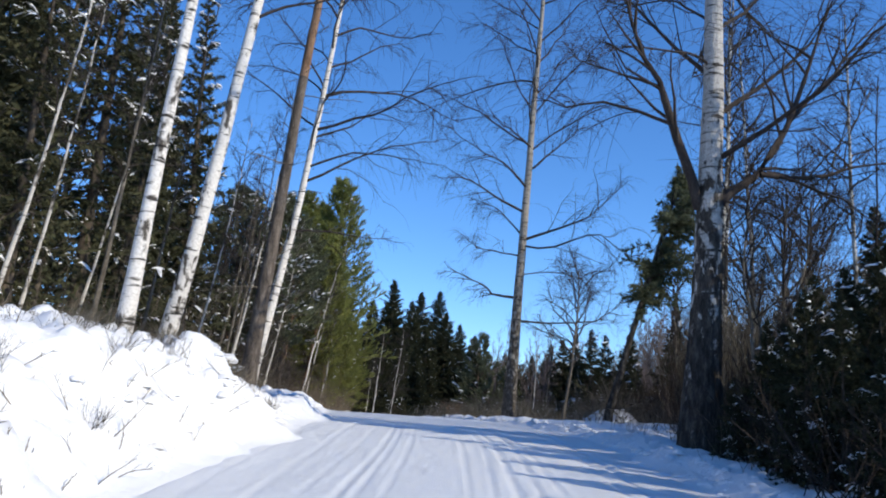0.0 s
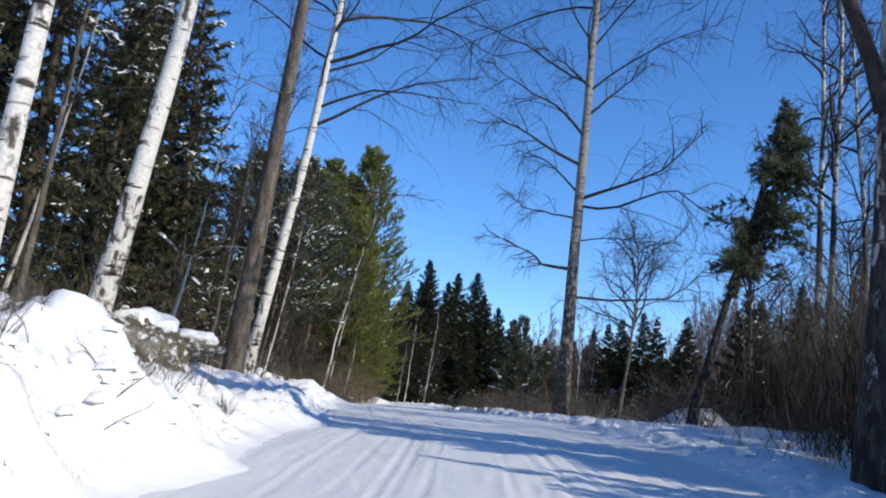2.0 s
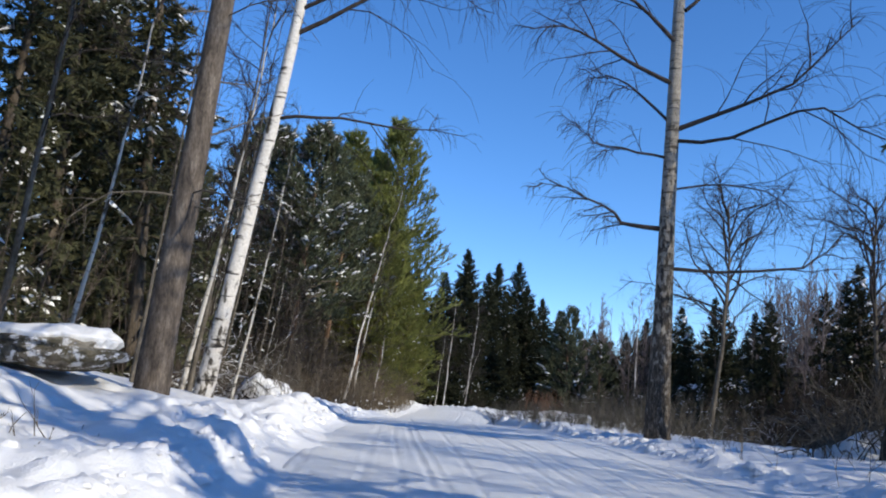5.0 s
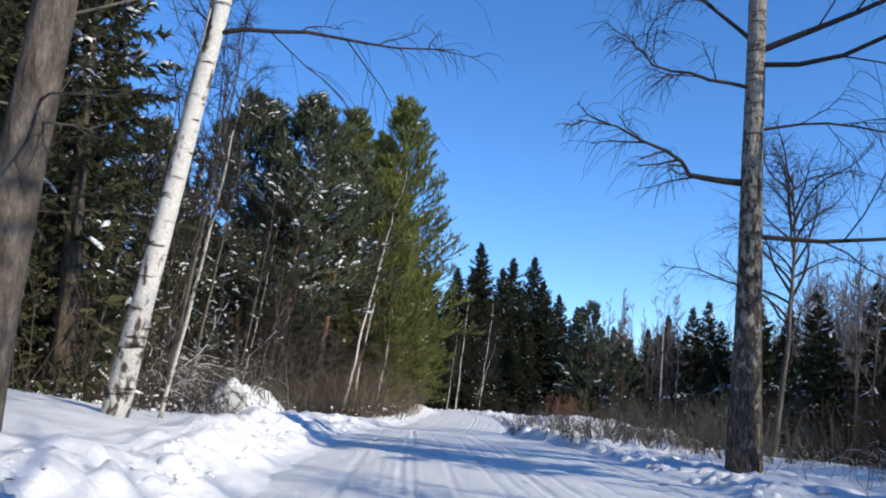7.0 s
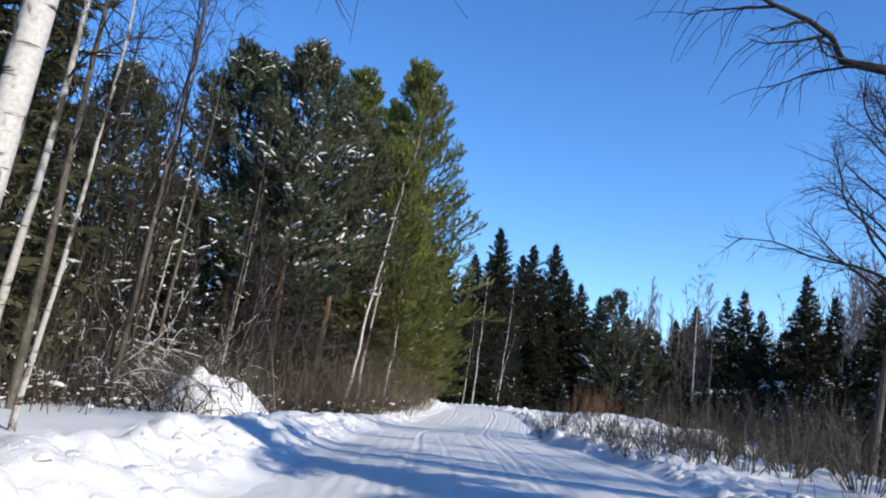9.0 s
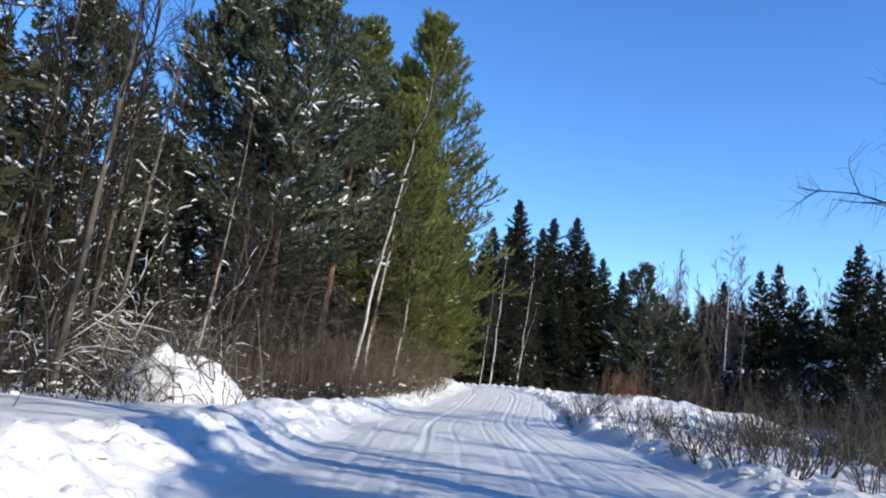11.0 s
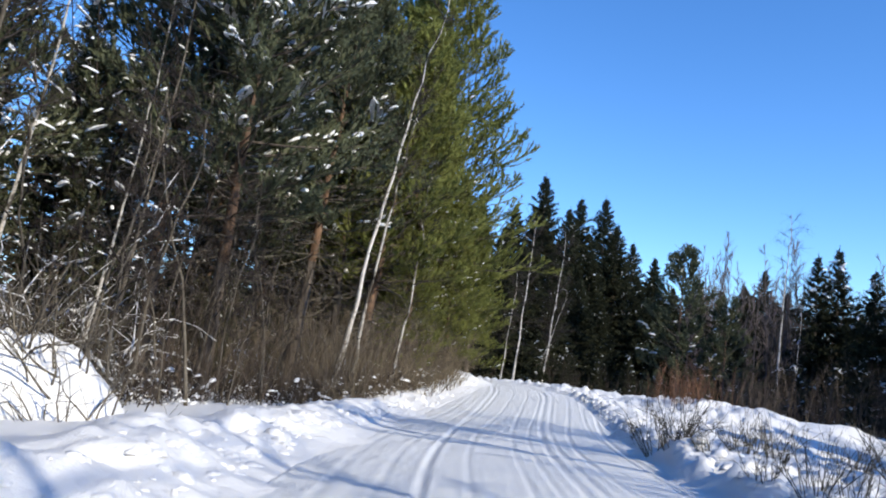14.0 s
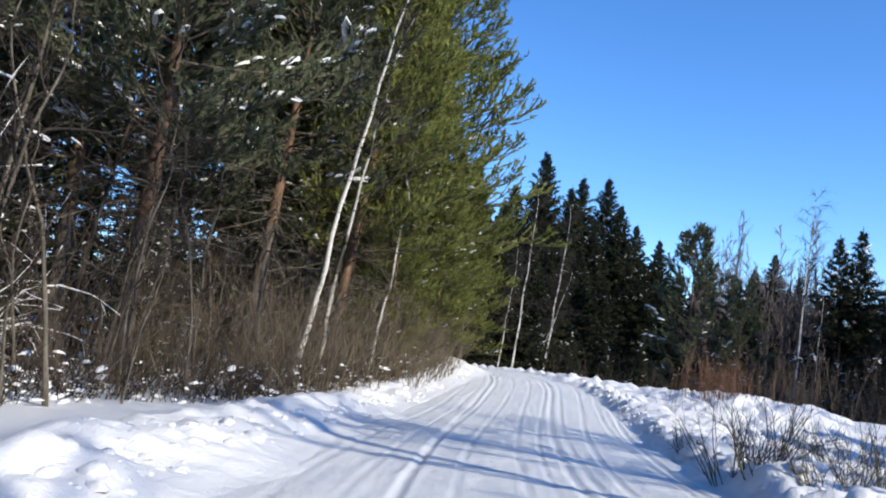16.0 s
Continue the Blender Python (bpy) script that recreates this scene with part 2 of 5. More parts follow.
def grow(rng, start, way, length, n, droop, wiggle):
    """Curving lines from start along way; droop > 0 bends them down, < 0 up."""
    p, d, out = start.copy(), unit(way), [start]
    droop = np.broadcast_to(np.asarray(droop, float), (len(start),))
    for _ in range(n - 1):
        d = d + rng.normal(0, wiggle, d.shape)
        d[:, 2] -= droop
        d = unit(d)
        p = p + d * (length / (n - 1))[:, None]
        out.append(p)
    return np.stack(out, 1)


def spawn(rng, p, k, u0, u1, angle):
    """k side shoots on each line of p: start, way, parent number, place along it."""
    b, n, _ = p.shape
    u = u0 + (u1 - u0) * (np.arange(k)[None] + rng.random((b, k))) / k
    f = u * (n - 1)
    i = np.minimum(f.astype(int), n - 2)
    rows = np.arange(b)[:, None]
    a, c = p[rows, i], p[rows, i + 1]
    start = a + (c - a) * (f - i)[..., None]
    tan = unit(c - a)
    side = rng.normal(0, 1, tan.shape)
    side = unit(side - (side * tan).sum(-1, keepdims=True) * tan)
    ang = angle * (0.75 + 0.5 * rng.random((b, k, 1)))
    way = tan * np.cos(ang) + side * np.sin(ang)
    return start.reshape(-1, 3), way.reshape(-1, 3), np.repeat(np.arange(b), k), u.ravel()


def taper(b, n, r0, r1):
    return np.asarray(r0).reshape(-1, 1) * np.linspace(1, 0, n) + np.asarray(r1).reshape(-1, 1) * np.linspace(0, 1, n) + np.zeros((b, n))


def value_noise(x, y, seed):
    """Smooth noise of about -1 to 1 on unit cells."""
    xi, yi = np.floor(x).astype(np.int64), np.floor(y).astype(np.int64)
    fx, fy = x - xi, y - yi
    fx, fy = fx * fx * (3 - 2 * fx), fy * fy * (3 - 2 * fy)

    def h(a, b):
        k = (a * 374761393 + b * 668265263 + seed * 982451653) & 0x7FFFFFFF
        k = ((k ^ (k >> 13)) * 1274126177) & 0x7FFFFFFF
        return ((k ^ (k >> 16)) & 0xFFFF) / 32767.5 - 1

    return (h(xi, yi) * (1 - fx) + h(xi + 1, yi) * fx) * (1 - fy) + (h(xi, yi + 1) * (1 - fx) + h(xi + 1, yi + 1) * fx) * fy


# ---------------------------------------------------------------- ground and road
ROAD_Y = [-60, 0, 4, 8, 12, 16, 20, 24, 27.5, 31, 36, 40, 43, 46, 49, 51, 54, 58, 70, 100, 160, 400]
ROAD_Z = [-2.2, -0.24, -0.07, 0.11, 0.25, 0.29, 0.29, 0.2, 0.03, -0.14, -0.47, -0.72, -0.76, -0.66, -0.56, -0.64, -1.05, -1.5, -2.3, -3.2, -3.4, -2.0]
EDGE_Y = [-60, 0, 10, 15, 20, 24, 28, 32, 36, 40, 44, 47, 48.8, 50, 51.2, 52.4, 54]
EDGE_L = [-2.0, -2.0, -1.95, -2.1, -2.95, -3.4, -3.95, -4.55, -5.0, -5.25, -5.2, -5.0, -5.2, -6.4, -11, -15, -26]
EDGE_R = [2.5, 2.5, 2.6, 2.45, 1.4, 0.55, 0.0, -0.8, -1.25, -1.5, -1.9, -2.4, -3.2, -4.1, -5.4, -6.8, -12]
BANK_Y = [-60, 0, 10, 11.5, 13, 15, 17, 20, 22, 24, 26, 30, 36, 46, 50, 70]
BANK_H = [1.2, 1.2, 1.02, 0.62, 0.26, 0.36, 0.42, 0.3, 0.24, 0.18, 0.17, 0.14, 0.06, 0.0, 0.15, 0.3]


def smooth(a, b, x):
    t = np.clip((x - a) / (b - a), 0, 1)
    return t * t * (3 - 2 * t)


def road_z(y):
    y = np.asarray(y, float)
    return (np.interp(y - 1.5, ROAD_Y, ROAD_Z) + np.interp(y, ROAD_Y, ROAD_Z) + np.interp(y + 1.5, ROAD_Y, ROAD_Z)) / 3


def height(x, y):
    """Snow surface beside the road."""
    x, y = np.asarray(x, float), np.asarray(y, float)
    base = road_z(y)
    left, right = np.interp(y, EDGE_Y, EDGE_L), np.interp(y, EDGE_Y, EDGE_R)
    wob = 0.22 * value_noise(y * 0.7, y * 0 + 3, 5) + 0.1 * value_noise(y * 2.3, y * 0 + 7, 6)
    dl, dr = left + wob - x, x - right + wob
    lump = value_noise(x * 1.3, y * 1.3, 1) * np.interp(y, [18, 24], [0.4, 0.12]) + value_noise(x * 2.7, y * 2.7, 2) * 0.34
    clod = np.abs(value_noise(x * 3.3, y * 2.9, 3)) * 0.8 + np.abs(value_noise(x * 6.1, y * 5.6, 4)) * 0.55 + np.abs(value_noise(x * 10.5, y * 9.5, 8)) * 0.22 - 0.4
    near = np.exp(-(((x + 1) / 14) ** 2)) * smooth(75, 55, y)
    bank = np.interp(y, BANK_Y, BANK_H)
    h = base + bank * smooth(-0.1, np.interp(y, [20, 25], [1.5, 1.15]), dl)
    ridge = np.interp(y, [0, 8, 13, 17, 21, 25, 31, 35, 40, 46, 60], [0.1, 0.12, 0.14, 0.16, 0.15, 0.13, 0.12, 0.12, 0.1, 0.12, 0.15])
    crest = np.exp(-(((dl - np.interp(y, [18, 26], [0.6, 0.85])) / np.interp(y, [18, 26], [0.45, 0.55])) ** 2))
    h = h + ridge * crest * (1 + 0.25 * value_noise(y * 1.4, x * 0.8, 9) + 0.4 * value_noise(y * 3.6, x * 2.2, 10))
    slope = np.interp(y, [0, 11, 13, 16, 20, 22, 25, 30, 60], [0.1, 0.1, 0.21, 0.2, 0.17, 0.12, 0.03, -0.01, 0.0])
    h = h + slope * np.clip(dl - 1.4, 0, 14)
    verge = np.interp(y, [0, 12, 17, 20, 24, 28, 34, 40, 46, 60], [0.12, 0.13, 0.12, 0.12, 0.05, 0.12, 0.15, 0.16, 0.1, 0.0])
    h = h + verge * smooth(-0.05, np.interp(y, [16, 24], [0.6, 0.28]), dr) * (1 + 0.2 * value_noise(y * 1.1, x * 0.9, 12))
    fall = np.interp(y, [0, 10, 16, 18, 22, 26, 34, 40, 46, 60], [0.15, 0.1, 0.02, -0.03, -0.02, 0.02, 0.09, 0.11, 0.1, 0.12])
    berm = np.interp(y, [22, 26, 32, 40, 44, 48], [0.0, 0.02, 0.03, 0.03, 0.03, 0.0])
    h = h + berm * np.exp(-(((dr - 0.42) / 0.34) ** 2)) * (1 + 0.3 * value_noise(y * 1.7, x * 0.8, 15) + 0.3 * value_noise(y * 4.1, x * 2.2, 16))
    h = h - fall * np.clip(dr - 0.9, 0, 5.5)
    h = h + 0.5 * np.exp(-(((y - 45.6) / 2.4) ** 2)) * smooth(0.8, 3.6, dr) * smooth(6.4, 4.2, x) * (1 + 0.25 * value_noise(x * 1.6, y * 1.6, 18))
    off = smooth(-0.1, 0.5, np.maximum(dl, dr))
    rough = np.interp(y, [10, 14, 22, 26], [0.24, 0.16, 0.1, 0.06])
    calm = 1 - 0.75 * smooth(1.1, 1.7, dl) * smooth(17.5, 19, y) * smooth(47, 38, y)
    shore = np.where(dr > dl, np.maximum(np.exp(-(((dr - 0.35) / 0.5) ** 2)), 0.7 * smooth(26, 30, y) * smooth(5.5, 3.5, dr)), np.maximum(crest, 0.75 * smooth(17, 12, y)))
    h = h + off * (0.35 + 0.65 * near) * (np.where(dr > dl, np.minimum(rough, 0.1), rough) * lump * calm + clod * (0.05 + np.where(dr > dl, np.interp(y, [22, 27], [0.07, 0.16]), np.interp(y, [10, 14, 22, 27], [0.22, 0.13, 0.12, 0.06])) * shore) * calm)
    h = h - 0.1 * smooth(0.05, 0.4, np.minimum(-dl, -dr))
    far = smooth(60, 200, np.hypot(x, y - 30))
    return h + far * (1.5 * value_noise(x * 0.02, y * 0.02, 20))


def axis(lo, hi, step, end, grow_by):
    a, s, v = list(np.arange(lo, hi, step)), step, hi
    while v < end:
        a.append(v)
        s *= grow_by
        v += s
    return a + [end]


def sheet(xs, ys, zs):
    g = Geo()
    nx, ny = len(xs), len(ys)
    gx, gy = np.meshgrid(xs, ys)
    i = np.arange(nx * ny).reshape(ny, nx)
    g.add(np.stack([gx, gy, zs(gx, gy)], -1), q=np.stack([i[:-1, :-1], i[:-1, 1:], i[1:, 1:], i[1:, :-1]], -1))
    return g


xs = sorted(set([-v for v in axis(10, 10.2, 0.2, 2500, 1.12)]) | set(np.arange(-10, -6, 0.11)) | set(np.arange(-6, 5, 0.07)) | set(np.arange(5, 8, 0.11)) | set(axis(8, 8.2, 0.2, 2500, 1.12)))
ys = sorted(set([-v for v in axis(0, 1, 0.5, 2500, 1.25)]) | set(np.arange(0, 5, 0.14)) | set(np.arange(5, 36, 0.075)) | set(axis(36, 52, 0.14, 2500, 1.1)))
ground = new("ground", sheet(np.array(xs), np.array(ys), height).mesh("ground", SNOW))
tagged(ground, "deep bright snow over banks and forest floor", "ground", kind="structure")


def road_mesh():
    g = Geo()
    s = np.linspace(-0.04, 1.04, 190)
    yy = np.concatenate([np.arange(-15, 8, 0.4), np.arange(8, 54, 0.2)])
    left, right = np.interp(yy, EDGE_Y, EDGE_L), np.interp(yy, EDGE_Y, EDGE_R)
    k = np.ones(15) / 15
    pad = lambda a: np.convolve(np.pad(a, 7, mode="edge"), k, "valid")
    left, right = pad(left), pad(right)
    x = left[:, None] + (right - left)[:, None] * s[None]
    y = np.repeat(yy[:, None], len(s), 1)
    mid = (0.55 * left + 0.45 * right)[:, None]
    off = x - mid
    z = road_z(y) + 0.012 + 0.012 * value_noise(x * 1.2, y * 0.35, 30) + 0.006 * value_noise(x * 6, y * 2.5, 31) + 0.004 * value_noise(x * 14, y * 5, 32)
    wear = np.zeros_like(z)
    for c, wide, deep, seed in ((-0.72, 0.05, 0.022, 40), (-0.55, 0.045, 0.018, 48), (0.68, 0.05, 0.024, 41), (0.84, 0.045, 0.018, 49), (-0.3, 0.04, 0.014, 42), (1.15, 0.045, 0.016, 43), (1.85, 0.05, 0.034, 44), (1.65, 0.045, 0.016, 51), (-1.3, 0.05, 0.014, 45), (0.25, 0.04, 0.013, 46), (0.45, 0.035, 0.014, 47), (-1.75, 0.05, 0.012, 50), (-1.0, 0.04, 0.01, 52)):
        deep, wide = deep * 0.6, wide * 0.75
        way = off - c - 0.12 * value_noise(y * 0.09, y * 0 + seed, seed)
        z = z - deep * np.exp(-((way / wide) ** 2)) * (0.75 + 0.3 * value_noise(x * 3, y * 1.2, seed + 7))
        wear = np.maximum(wear, deep / 0.03 * np.exp(-((way / (wide * 0.8)) ** 2)) * (0.6 + 0.5 * value_noise(x * 2, y * 0.5, seed + 9)))
        z = z + deep * 0.25 * np.exp(-(((np.abs(way) - 1.9 * wide) / (0.6 * wide)) ** 2))
    edge = np.minimum(s, 1 - s)[None]
    z = z - 0.16 * smooth(0.02, -0.04, edge)
    ny, nx = x.shape
    i = np.arange(nx * ny).reshape(ny, nx)
    g.add(np.stack([x, y, z], -1), q=np.stack([i[:-1, :-1], i[:-1, 1:], i[1:, 1:], i[1:, :-1]], -1))
    me = g.mesh("road", ROAD_SNOW)
    mask = me.attributes.new("wear", "FLOAT", "POINT")
    mask.data.foreach_set("value", np.clip(wear, 0, 1).ravel().astype(np.float32))
    return me


road = tagged(new("road", road_mesh()), "narrow road of packed snow with tyre tracks", "road", kind="structure")


def stand(x, y, sink=0.05):
    return float(height(x, y)) - sink


# ---------------------------------------------------------------- bare trees
def trunk_line(rng, tall, lean, bow, n=26, wobble=0.02):
    """Centre line of a trunk from its base: lean in metres per metre, bow takes the lean away towards the top."""
    s = np.linspace(0, 1, n)
    p = np.zeros((n, 3))
    p[:, 2] = tall * s
    p[:, 0] = lean[0] * tall * (s - bow * s * s / 2)
    p[:, 1] = lean[1] * tall * (s - bow * s * s / 2)
    p[1:, :2] += np.cumsum(rng.normal(0, wobble, (n - 1, 2)), 0) * np.linspace(0.2, 1, n - 1)[:, None]
    return p


def trunk_part(tree, name, line, r0, r1, material, sides=14, label="", flare=0.35):
    g = Geo()
    s = np.linspace(0, 1, len(line))
    r = (r0 + (r1 - r0) * s ** 0.85) * (1 + flare * np.exp(-s * len(line) * 0.6))
    line = line.copy()
    line[0, 2] -= 0.3
    tubes(g, line[None], r[None], sides)
    return part(name, g, material, tree, label)


def spread(az, el):
    return np.stack([np.cos(az) * np.cos(el), np.sin(az) * np.cos(el), np.sin(el)], -1)


def branch_wood(tree, rng, line, first, count, length, rise, sub, twig, hang, r_branch, mats, extra=(), label="", low=0.45, limbs=False, shaped=()):
    """Limbs, side branches and fine hanging twigs on a trunk line."""
    tall = line[-1, 2]
    s = first + (0.98 - first) * (np.arange(count) + rng.random(count)) / count
    f = s * (len(line) - 1)
    i = np.minimum(f.astype(int), len(line) - 2)
    start = line[i] + (line[i + 1] - line[i]) * (f - i)[:, None]
    az = np.arange(count) * 2.4 + rng.normal(0, 0.5, count)
    el = rise + rng.normal(0, 0.12, count)
    reach = length * (low + (1 - low) * np.sin(np.clip((1 - s) / (1 - first), 0, 1) ** 0.8 * np.pi / 2)) * rng.uniform(0.65, 1.1, count)
    way, thick = spread(az, el), r_branch * (0.45 + 0.55 * reach / length)
    for h, a, e, ln, rr in extra:
        k = h / tall * (len(line) - 1)
        j = min(int(k), len(line) - 2)
        start = np.vstack([start, line[j] + (line[j + 1] - line[j]) * (k - j)])
        way = np.vstack([way, spread(np.array(a), np.array(e))])
        reach, thick = np.append(reach, ln), np.append(thick, rr)
    limb = grow(rng, start, way, reach, 9, np.where(np.arange(len(reach)) % 3 == 0, 0.03, -0.03), 0.15)
    for pts, rr in shaped:
        k = np.linspace(0, len(pts) - 1, 9)
        bent = np.stack([np.interp(k, np.arange(len(pts)), np.array(pts)[:, c]) for c in range(3)], -1)
        limb = np.concatenate([limb, bent[None] + rng.normal(0, 0.03, (1, 9, 3)) * np.linspace(0, 1, 9)[:, None]])
        reach, thick = np.append(reach, np.linalg.norm(np.diff(bent, axis=0), axis=1).sum()), np.append(thick, rr)
    st, wy, par, u = spawn(rng, limb, sub, 0.2, 1.0, 0.75)
    wy[:, 2] += 0.15
    ln = reach[par] * rng.uniform(0.22, 0.5, len(par)) * (1.15 - 0.6 * u)
    side = grow(rng, st, wy, ln, 6, 0.02, 0.16)
    for k in range(len(limb)) if limbs else (slice(None),):
        g = Geo()
        one, mine = (limb[k : k + 1], par == k) if limbs else (limb, par >= 0)
        tubes(g, one, taper(len(one), 9, thick[k], 0.006), 6)
        tubes(g, side[mine], taper(mine.sum(), 6, np.maximum(thick[par[mine]] * 0.35, 0.006), 0.004), 4)
        part("limb" if limbs else "branch_crown", g, mats[0], tree, label, kind="" if limbs else "stuff")
    g = Geo()
    st, wy, par2, u = spawn(rng, side, twig, 0.15, 1.0, 0.9)
    ln = np.clip(ln[par2] * rng.uniform(0.4, 1.0, len(par2)), 0.2, 1.1) * rng.uniform(0.6, 1.2, len(par2))
    fine = grow(rng, st, wy, ln, 4, hang, 0.12)
    tubes(g, fine, taper(len(fine), 4, 0.0045, 0.002), 3)
    st, wy, par3, u = spawn(rng, limb[:, 4:], twig + 2, 0.1, 1.0, 0.9)
    fine = grow(rng, st, wy, rng.uniform(0.3, 0.9, len(par3)), 5, hang, 0.12)
    tubes(g, fine, taper(len(fine), 5, 0.0045, 0.002), 3)
    part("twig_crown", g, mats[1], tree, kind="stuff")


def birch(at, tall, r0, lean, bow, seed, label, first=0.3, count=30, length=3.5, rise=0.6, sub=6, twig=5, hang=0.35, bark=None, r_branch=0.035, extra=(), group="roadside birches", name="birch_tree", limbs=True, shaped=(), split=0, flare=0.35):
    rng = np.random.default_rng(seed)
    tree = thing(name, label, "tree", at, group)
    line = trunk_line(rng, tall, lean, bow)
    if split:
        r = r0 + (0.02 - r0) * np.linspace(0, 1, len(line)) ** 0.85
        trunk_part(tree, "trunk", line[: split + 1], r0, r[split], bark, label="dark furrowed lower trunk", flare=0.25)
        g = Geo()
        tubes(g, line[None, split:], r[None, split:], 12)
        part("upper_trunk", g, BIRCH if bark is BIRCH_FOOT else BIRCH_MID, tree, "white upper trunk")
    else:
        trunk_part(tree, "trunk", line, r0, 0.02, bark or BIRCH, flare=flare)
    branch_wood(tree, rng, line, first, count, length, rise, sub, twig, hang, r_branch, (TWIG, TWIG), extra, limbs=limbs, shaped=shaped)
    return tree


# ---------------------------------------------------------------- conifers
def needle_shoots(g, rng, start, way, length, width, count):
    """Shoots closely set with short flat needles: a core strip and side tufts."""
    b = len(start)
    side = unit(np.cross(way, rng.normal(0, 1, way.shape)))
    width = np.broadcast_to(np.asarray(width, float), (b,))
    w = (width * rng.uniform(0.7, 1.3, b))[:, None]
    width = width[:, None, None]
    end, midp = start + way * length[:, None], start + way * (0.45 * length)[:, None]
    v = np.stack([start, midp - side * w * 0.5, end, midp + side * w * 0.5], 1)
    g.add(v, q=np.arange(b * 4).reshape(b, 4))
    u = rng.uniform(0.05, 0.95, (b, count, 1))
    root = start[:, None] + way[:, None] * (u * length[:, None, None])
    out = rng.normal(0, 1, (b, count, 3))
    out = unit(out - (out * way[:, None]).sum(-1, keepdims=True) * way[:, None])
    out = unit(out + 0.9 * way[:, None])
    tip = root + out * (1.5 * width * rng.uniform(0.7, 1.3, (b, count, 1)))
    thick = np.cross(out, rng.normal(0, 1, out.shape))
    thick = unit(thick) * width * 0.22
    v = np.stack([root - thick, root + thick, tip], 2)
    g.add(v, t=np.arange(b * count * 3).reshape(-1, 3))


def snow_lumps(g, rng, at, size, along=None, stretch=2.6):
    """Small rounded caps of snow, flat below."""
    b = len(at)
    a = np.arange(6) * np.pi / 3
    ring = np.stack([np.cos(a), np.sin(a), np.zeros(6)], -1)
    shape = np.concatenate([ring, ring * [0.72, 0.72, 0] + [0, 0, 0.5], [[0, 0, 0.72]]])
    turn = rng.uniform(0, 6.28, b) if along is None else np.arctan2(along[:, 1], along[:, 0])
    tilt = 0.15 if along is None else np.clip(along[:, 2:3], -0.7, 0.7)
    c, s = np.cos(turn), np.sin(turn)
    sx = size * rng.uniform(0.9, stretch, b)
    sy = size * rng.uniform(0.5, 0.9, b) * (1.0 if stretch > 2 else 1.35)
    x, y = shape[None, :, 0] * sx[:, None], shape[None, :, 1] * sy[:, None]
    v = np.stack([x * c[:, None] - y * s[:, None], x * s[:, None] + y * c[:, None], shape[None, :, 2] * size[:, None] + x * tilt], -1)
    v = v * rng.uniform(0.8, 1.2, v.shape) + at[:, None]
    k = np.arange(6)
    k2 = (k + 1) % 6
    q = np.stack([k, k2, k2 + 6, k + 6], -1)
    t = np.stack([k + 6, k2 + 6, np.full(6, 12)], -1)
    o = np.arange(b)[:, None, None] * 13
    g.add(v, q=(q + o), t=(t + o))


def spruce(at, tall, seed, label, radius=2.0, first=0.04, count=130, shoots=13, snow=0.3, width=0.1, blades=6, group="spruces", material=None, lean=(0.0, 0.0)):
    rng = np.random.default_rng(seed)
    tree = thing("spruce_tree", label, "tree", at, group)
    line = trunk_line(rng, tall, lean, 0, 20, 0.01)
    trunk_part(tree, "trunk", line, 0.012 * tall + 0.02, 0.012, SPRUCE_BARK, 8)
    s = first + (0.985 - first) * ((np.arange(count) + rng.random(count)) / count) ** 0.9
    start = np.stack([np.interp(s, np.linspace(0, 1, 20), line[:, k]) for k in range(3)], -1)
    reach = radius * (1 - s) ** 0.95 * rng.uniform(0.62, 1.12, count) * np.where(np.arange(count) % 9 == 0, 1.12, 1.0) + 0.08
    az = np.arange(count) * 2.4 + rng.normal(0, 0.3, count)
    el = -0.35 + 0.95 * s ** 2 + rng.normal(0, 0.1, count)
    limb = grow(rng, start, spread(az, el), reach, 6, -0.06, 0.05)
    g = Geo()
    tubes(g, limb, taper(count, 6, 0.012 + 0.01 * reach, 0.004), 3)
    part("branch_crown", g, SPRUCE_BARK, tree, kind="stuff")
    g = Geo()
    st, wy, par, u = spawn(rng, limb, shoots, 0.12, 1.0, 0.95)
    wy[:, 2] -= 0.25
    wy = unit(wy * [1, 1, 0.6])
    ln = np.clip(reach[par] * 0.35 * (1.25 - u), 0.12, 0.6)
    small = 0.45 + 0.55 * np.clip((1 - s) * 2.2, 0, 1)
    needle_shoots(g, rng, st, wy, ln * small[par], width * small[par], blades)
    tan = unit(limb[:, 1:] - limb[:, :-1]).reshape(-1, 3)
    needle_shoots(g, rng, limb[:, :-1].reshape(-1, 3), tan, np.repeat(reach / 5, 5), width * np.repeat(small, 5), blades)
    needle_shoots(g, rng, line[-1:] - [0, 0, 0.5], np.array([[0.0, 0, 1.0]]), np.array([0.75]), np.array([0.06]), 12)
    part("crown", g, material or SPRUCE_NEEDLE, tree, smooth=False, kind="stuff")
    if snow:
        g = Geo()
        heavy = (rng.random(count) < 0.2) & (s < 0.9)
        pick = (rng.random(len(st)) < snow * np.where(heavy[par], 1.0, 0.012)) & (u > 0.3)
        snow_lumps(g, rng, st[pick] + wy[pick] * ln[pick, None] * 0.5 + [0, 0, 0.03], 0.035 + 0.08 * rng.random(pick.sum()) ** 2, wy[pick] * [1, 1, 1.3], 2.7)
        part("snow_load", g, SNOW, tree, "clumps of snow on the branches", kind="stuff")
    return tree


